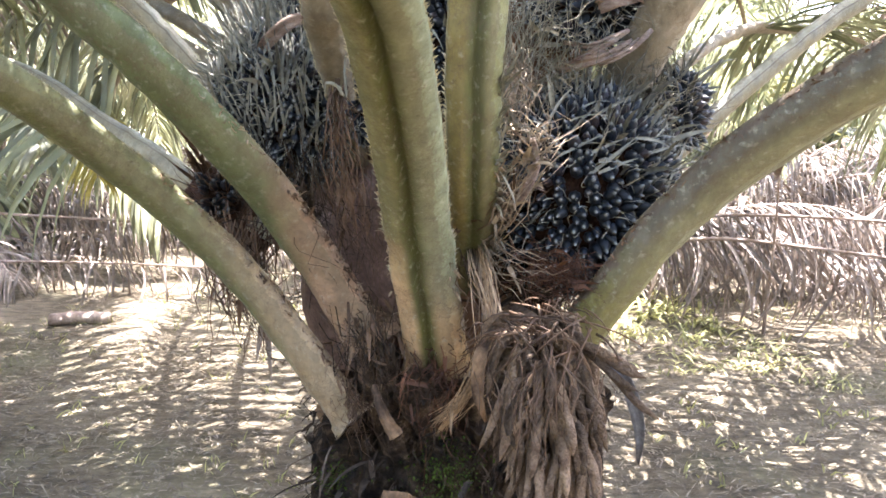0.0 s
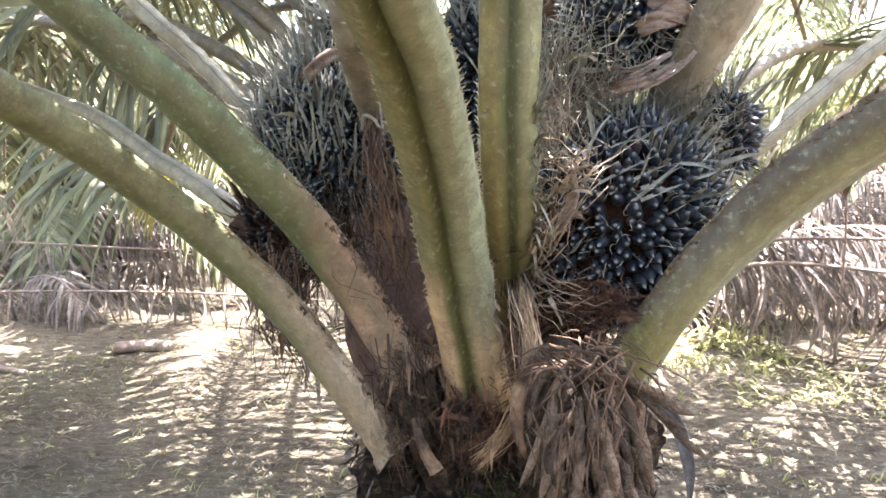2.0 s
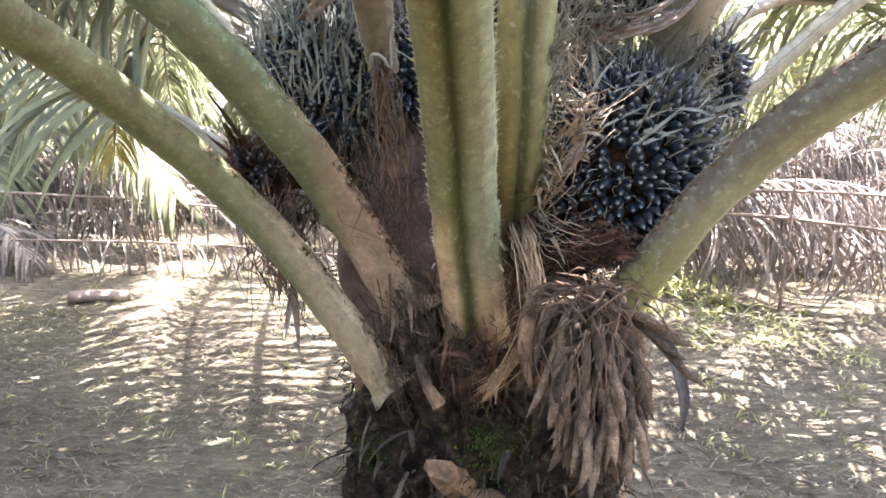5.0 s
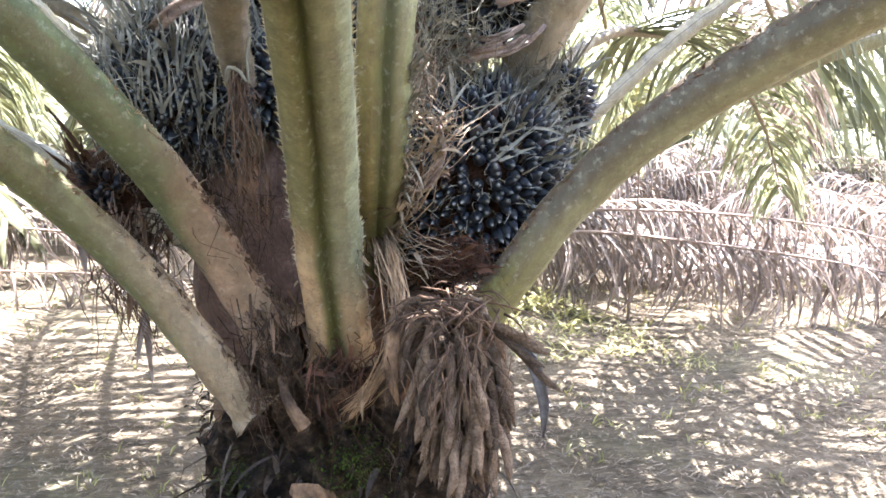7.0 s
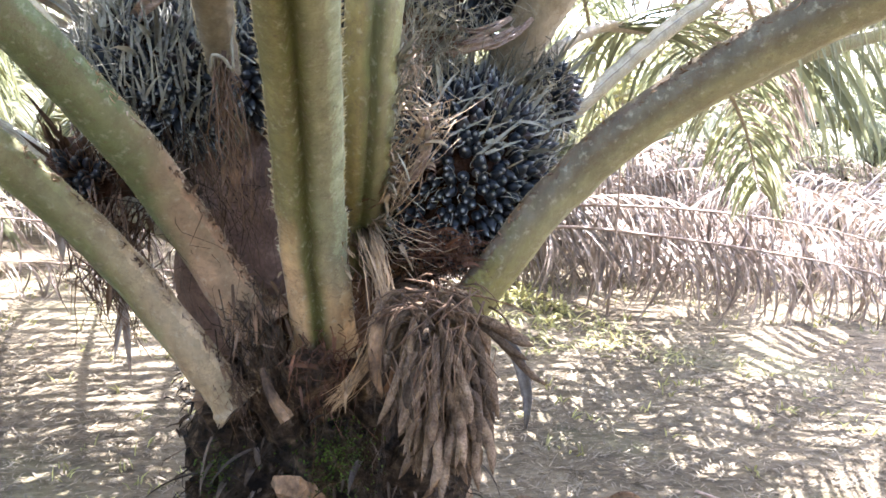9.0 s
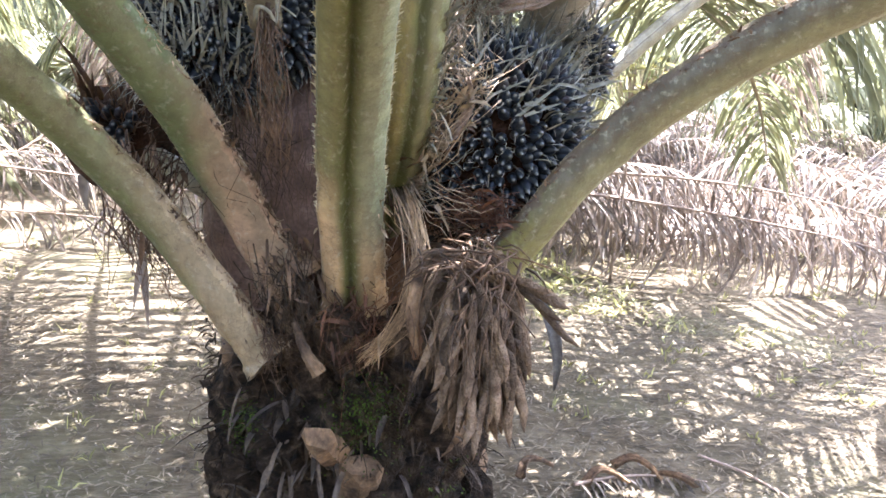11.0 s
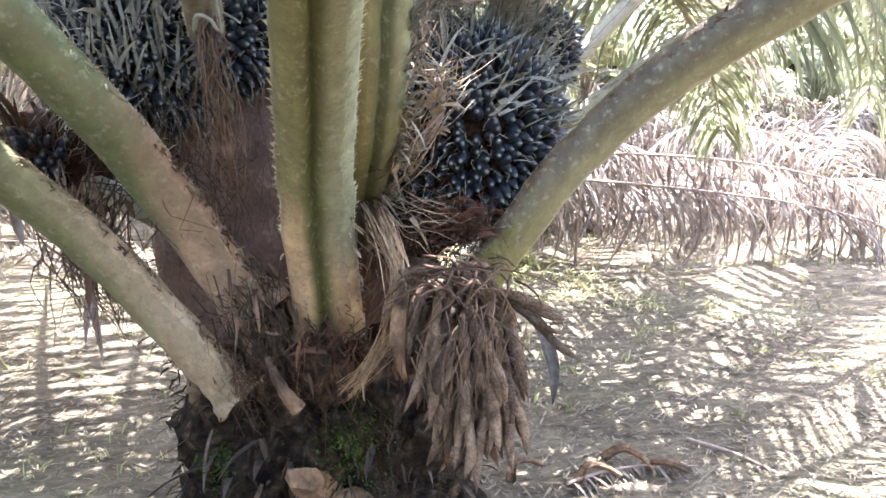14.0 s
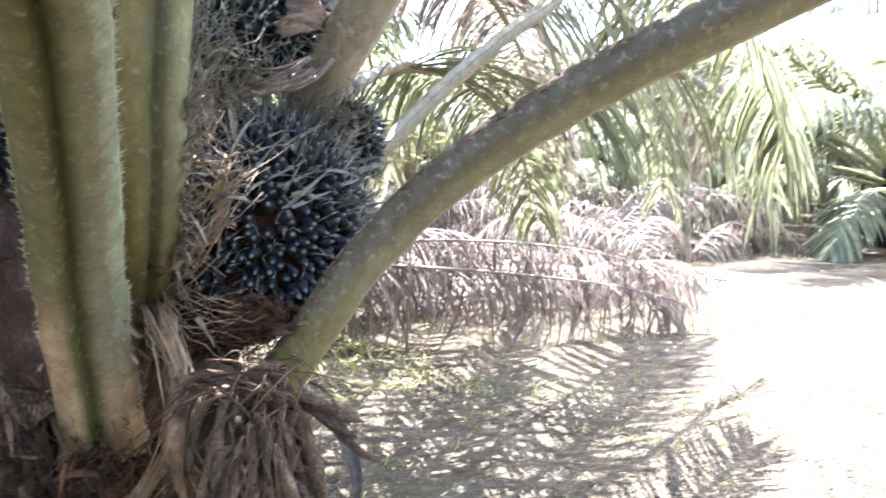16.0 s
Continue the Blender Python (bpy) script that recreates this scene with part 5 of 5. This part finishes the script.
def weed(x, y, s, seed):
    rng = random.Random(seed)
    ob = thing("weed", "low yellow green weed with narrow leaves", "weed", Matrix.Translation((x, y, height(x, y))), "weeds by the dry fronds")
    soup = Soup()
    for k in range(44):
        a = rng.uniform(0, 6.28)
        leaflet(soup, (rng.gauss(0, 0.09), rng.gauss(0, 0.09), 0.0), (math.cos(a), math.sin(a), rng.uniform(0.4, 1.6)), Vector((0, 0.1, 1)), s * rng.uniform(0.4, 1.1), s * 0.06, rng.uniform(0.8, 2.4), 4)
    placed("leaves", soup.mesh("leaves", M_WEED), ob)


for i, (x, y, s) in enumerate(((1.35, 2.35, 0.15), (1.55, 2.7, 0.2), (1.2, 2.9, 0.25), (1.75, 2.3, 0.13), (1.0, 2.5, 0.17), (1.45, 3.1, 0.3), (1.55, 1.95, 0.1), (1.9, 1.75, 0.09), (1.25, 1.95, 0.12), (1.7, 2.1, 0.11))):
    weed(x, y, s, 80 + i)


def shrub(x, y, tall, seed):
    rng = random.Random(seed)
    ob = thing("shrub", "thin shrub with small yellow green leaves", "shrub", Matrix.Translation((x, y, height(x, y))))
    stem, leaves = Soup(), Soup()
    rod(stem, [(0, 0, 0), (0.02, 0.01, tall * 0.5), (-0.01, 0, tall)], 0.01, 0.004, 6, 8)
    for k in range(46):
        p = Vector((rng.gauss(0, 0.13), rng.gauss(0, 0.1), tall * rng.uniform(0.85, 1.12)))
        leaflet(leaves, p, (rng.gauss(0, 1), rng.gauss(0, 1), rng.uniform(-0.2, 0.6)), Vector((0, 0.1, 1)), rng.uniform(0.06, 0.12), rng.uniform(0.03, 0.045), 0.6, 4)
        rod(stem, [(0, 0, tall * 0.7), p * 0.7 + Vector((0, 0, tall * 0.28)), p], 0.003, 0.0015, 3, 3)
    placed("stem", stem.mesh("stem", M_DRY_RIB), ob)
    placed("foliage", leaves.mesh("foliage", M_WEED), ob, "small yellow green leaves")["kind"] = "stuff"


shrub(1.87, 2.6, 1.38, 91)

# ---- neighbouring palms ----
def frond_shape(seed, length, rise, fall, blades, blade_width=0.034, lean=0.75):
    """Rib and leaflet meshes of one whole frond that starts at the origin and reaches along x."""
    rng = random.Random(seed)
    line, p, n = [Vector((0, 0, 0))], Vector((0, 0, 0)), 26
    for i in range(n):
        u = i / n
        e = rise + (fall - rise) * u ** 1.3
        p = p + Vector((math.cos(e), rng.gauss(0, 0.01), math.sin(e))) * (length / n)
        line.append(p)
    rib = Soup()
    sweep(rib, line, Vector((0, 1, 0)), lambda u: [(math.cos(6.2832 * k / 6) * (0.05 * (1 - u) ** 1.4 + 0.006), math.sin(6.2832 * k / 6) * (0.035 * (1 - u) ** 1.4 + 0.005), k / 6) for k in range(6)])
    lv = leaflets_on(line, Vector((0, 1, 0)), 0.24, blades, 0.75, blade_width, 1.3, rng, n=4, lean=lean)
    return rib.mesh("frond", M_RIB), lv.mesh("foliage", M_LEAF)


FRONDS = [frond_shape(200 + k, ln, rise, fall, 75) for k, (ln, rise, fall) in enumerate(((4.6, 1.3, -0.5), (4.8, 1.05, -0.8), (4.4, 0.8, -1.0), (4.0, 0.5, -1.1), (2.6, 0.25, -1.0)))]


def neighbour_palm(x, y, turn, seed, high=0.9):
    rng = random.Random(seed)
    ob = thing("oil_palm", "neighbouring oil palm with long drooping green fronds", "palm", pose(x, y, 0, 0, 0, turn), "plantation palms")
    soup = Soup()
    verts, faces = [], []
    for i in range(12):
        z = -0.1 + (high + 0.35) * i / 11
        for j in range(20):
            a = 6.2832 * j / 20
            r = (0.36 - 0.1 * (i / 11)) * (1 + 0.22 * noise.noise((math.cos(a) * 4, math.sin(a) * 4, z * 7 + seed)))
            verts.append(Vector((math.cos(a) * r, math.sin(a) * r, z)))
    for i in range(11):
        for j in range(20):
            k = (j + 1) % 20
            faces.append((i * 20 + j, i * 20 + k, (i + 1) * 20 + k, (i + 1) * 20 + j))
    faces.append(tuple(range(220, 240)))
    soup.add(verts, faces)
    placed("trunk", soup.mesh("trunk", M_TRUNK), ob, "dark trunk with old leaf bases")
    for k in range(32):
        rib, lv = FRONDS[min(4, k // 6)]
        m = pose(0, 0, high + 0.25 - 0.012 * k, 0, 0, k * 137.5 + rng.gauss(0, 8)) @ pose(0.12, 0, 0, rng.gauss(0, 12), rng.gauss(0, 5), 0)
        f = placed("frond", rib, ob, "", m)
        placed("foliage", lv, f)["kind"] = "stuff"
    return ob


# crown fronds high over the palm in the middle
CROWN = [frond_shape(230 + k, ln, rise, fall, 40, 0.036, -0.1) for k, (ln, rise, fall) in enumerate(((5.4, 1.25, -0.3), (5.2, 1.0, -0.5), (5.0, 0.85, -0.55)))]
rng = random.Random(77)
for k, (round_at, size) in enumerate(((46, 1.0), (132, 1.0), (36, 1.25), (152, 1.0), (112, 1.0), (172, 1.0), (121, 1.2), (200, 1.0), (245, 1.0), (290, 1.0))):
    rib, lv = CROWN[k % 3]
    m = pose(0.03, 0.0, 1.62 + 0.01 * k, 0, 0, round_at + rng.gauss(0, 3)) @ pose(0.05, 0, 0, rng.gauss(0, 8), -rng.uniform(0, 8), 0) @ Matrix.Scale(size, 4)
    f = placed("frond", rib, palm, "upright green crown frond", m)
    placed("foliage", lv, f)["kind"] = "stuff"

# upright fronds at the back of the crown
for k, (at, rise) in enumerate(((104, 8), (128, 14), (93, 12), (72, 10), (54, 6))):
    rib, lv = CROWN[(k + 1) % 3]
    f = placed("frond", rib, palm, "upright green crown frond", pose(0.03, 0.0, 1.7, 0, 0, at) @ pose(0.05, 0, 0, 8 * (-1) ** k, rise, 0))
    placed("foliage", lv, f)["kind"] = "stuff"

# short young fronds in the heart of the crown
YOUNG = frond_shape(240, 2.5, 1.25, 0.1, 40, 0.02)
for k in range(16):
    rib, lv = YOUNG
    m = pose(0.06, 0.03, 1.6, 0, 0, k * 137.5 + 10) @ pose(0.02, 0, 0, rng.gauss(0, 10), rng.uniform(-4, 22), 0)
    f = placed("frond", rib, palm, "short young frond in the crown", m)
    placed("foliage", lv, f)["kind"] = "stuff"

first = neighbour_palm(10.8, 4.9, 20, 301)
for x, y, turn in ((-5.4, 5.9, 98), (0.9, 7.4, 140), (5.4, 9.6, 200), (13.6, 9.4, 330), (-0.8, -6.4, 260), (6.0, -4.6, 310), (-6.0, -0.6, 30), (-10.5, 9.5, 100), (-4.0, 11.5, 170), (3.6, 13.5, 220), (11.5, 12.5, 290), (14.5, 4.5, 60), (18, 11, 10), (-11, 3, 150), (16, 20, 75), (8, 20, 15), (-9, 18, 45), (24, 16, 0), (0, 20, 50), (22, 26, 120), (-16, 14, 20), (30, 10, 70)):
    copy_thing(first, pose(x, y, 0, 0, 0, turn))
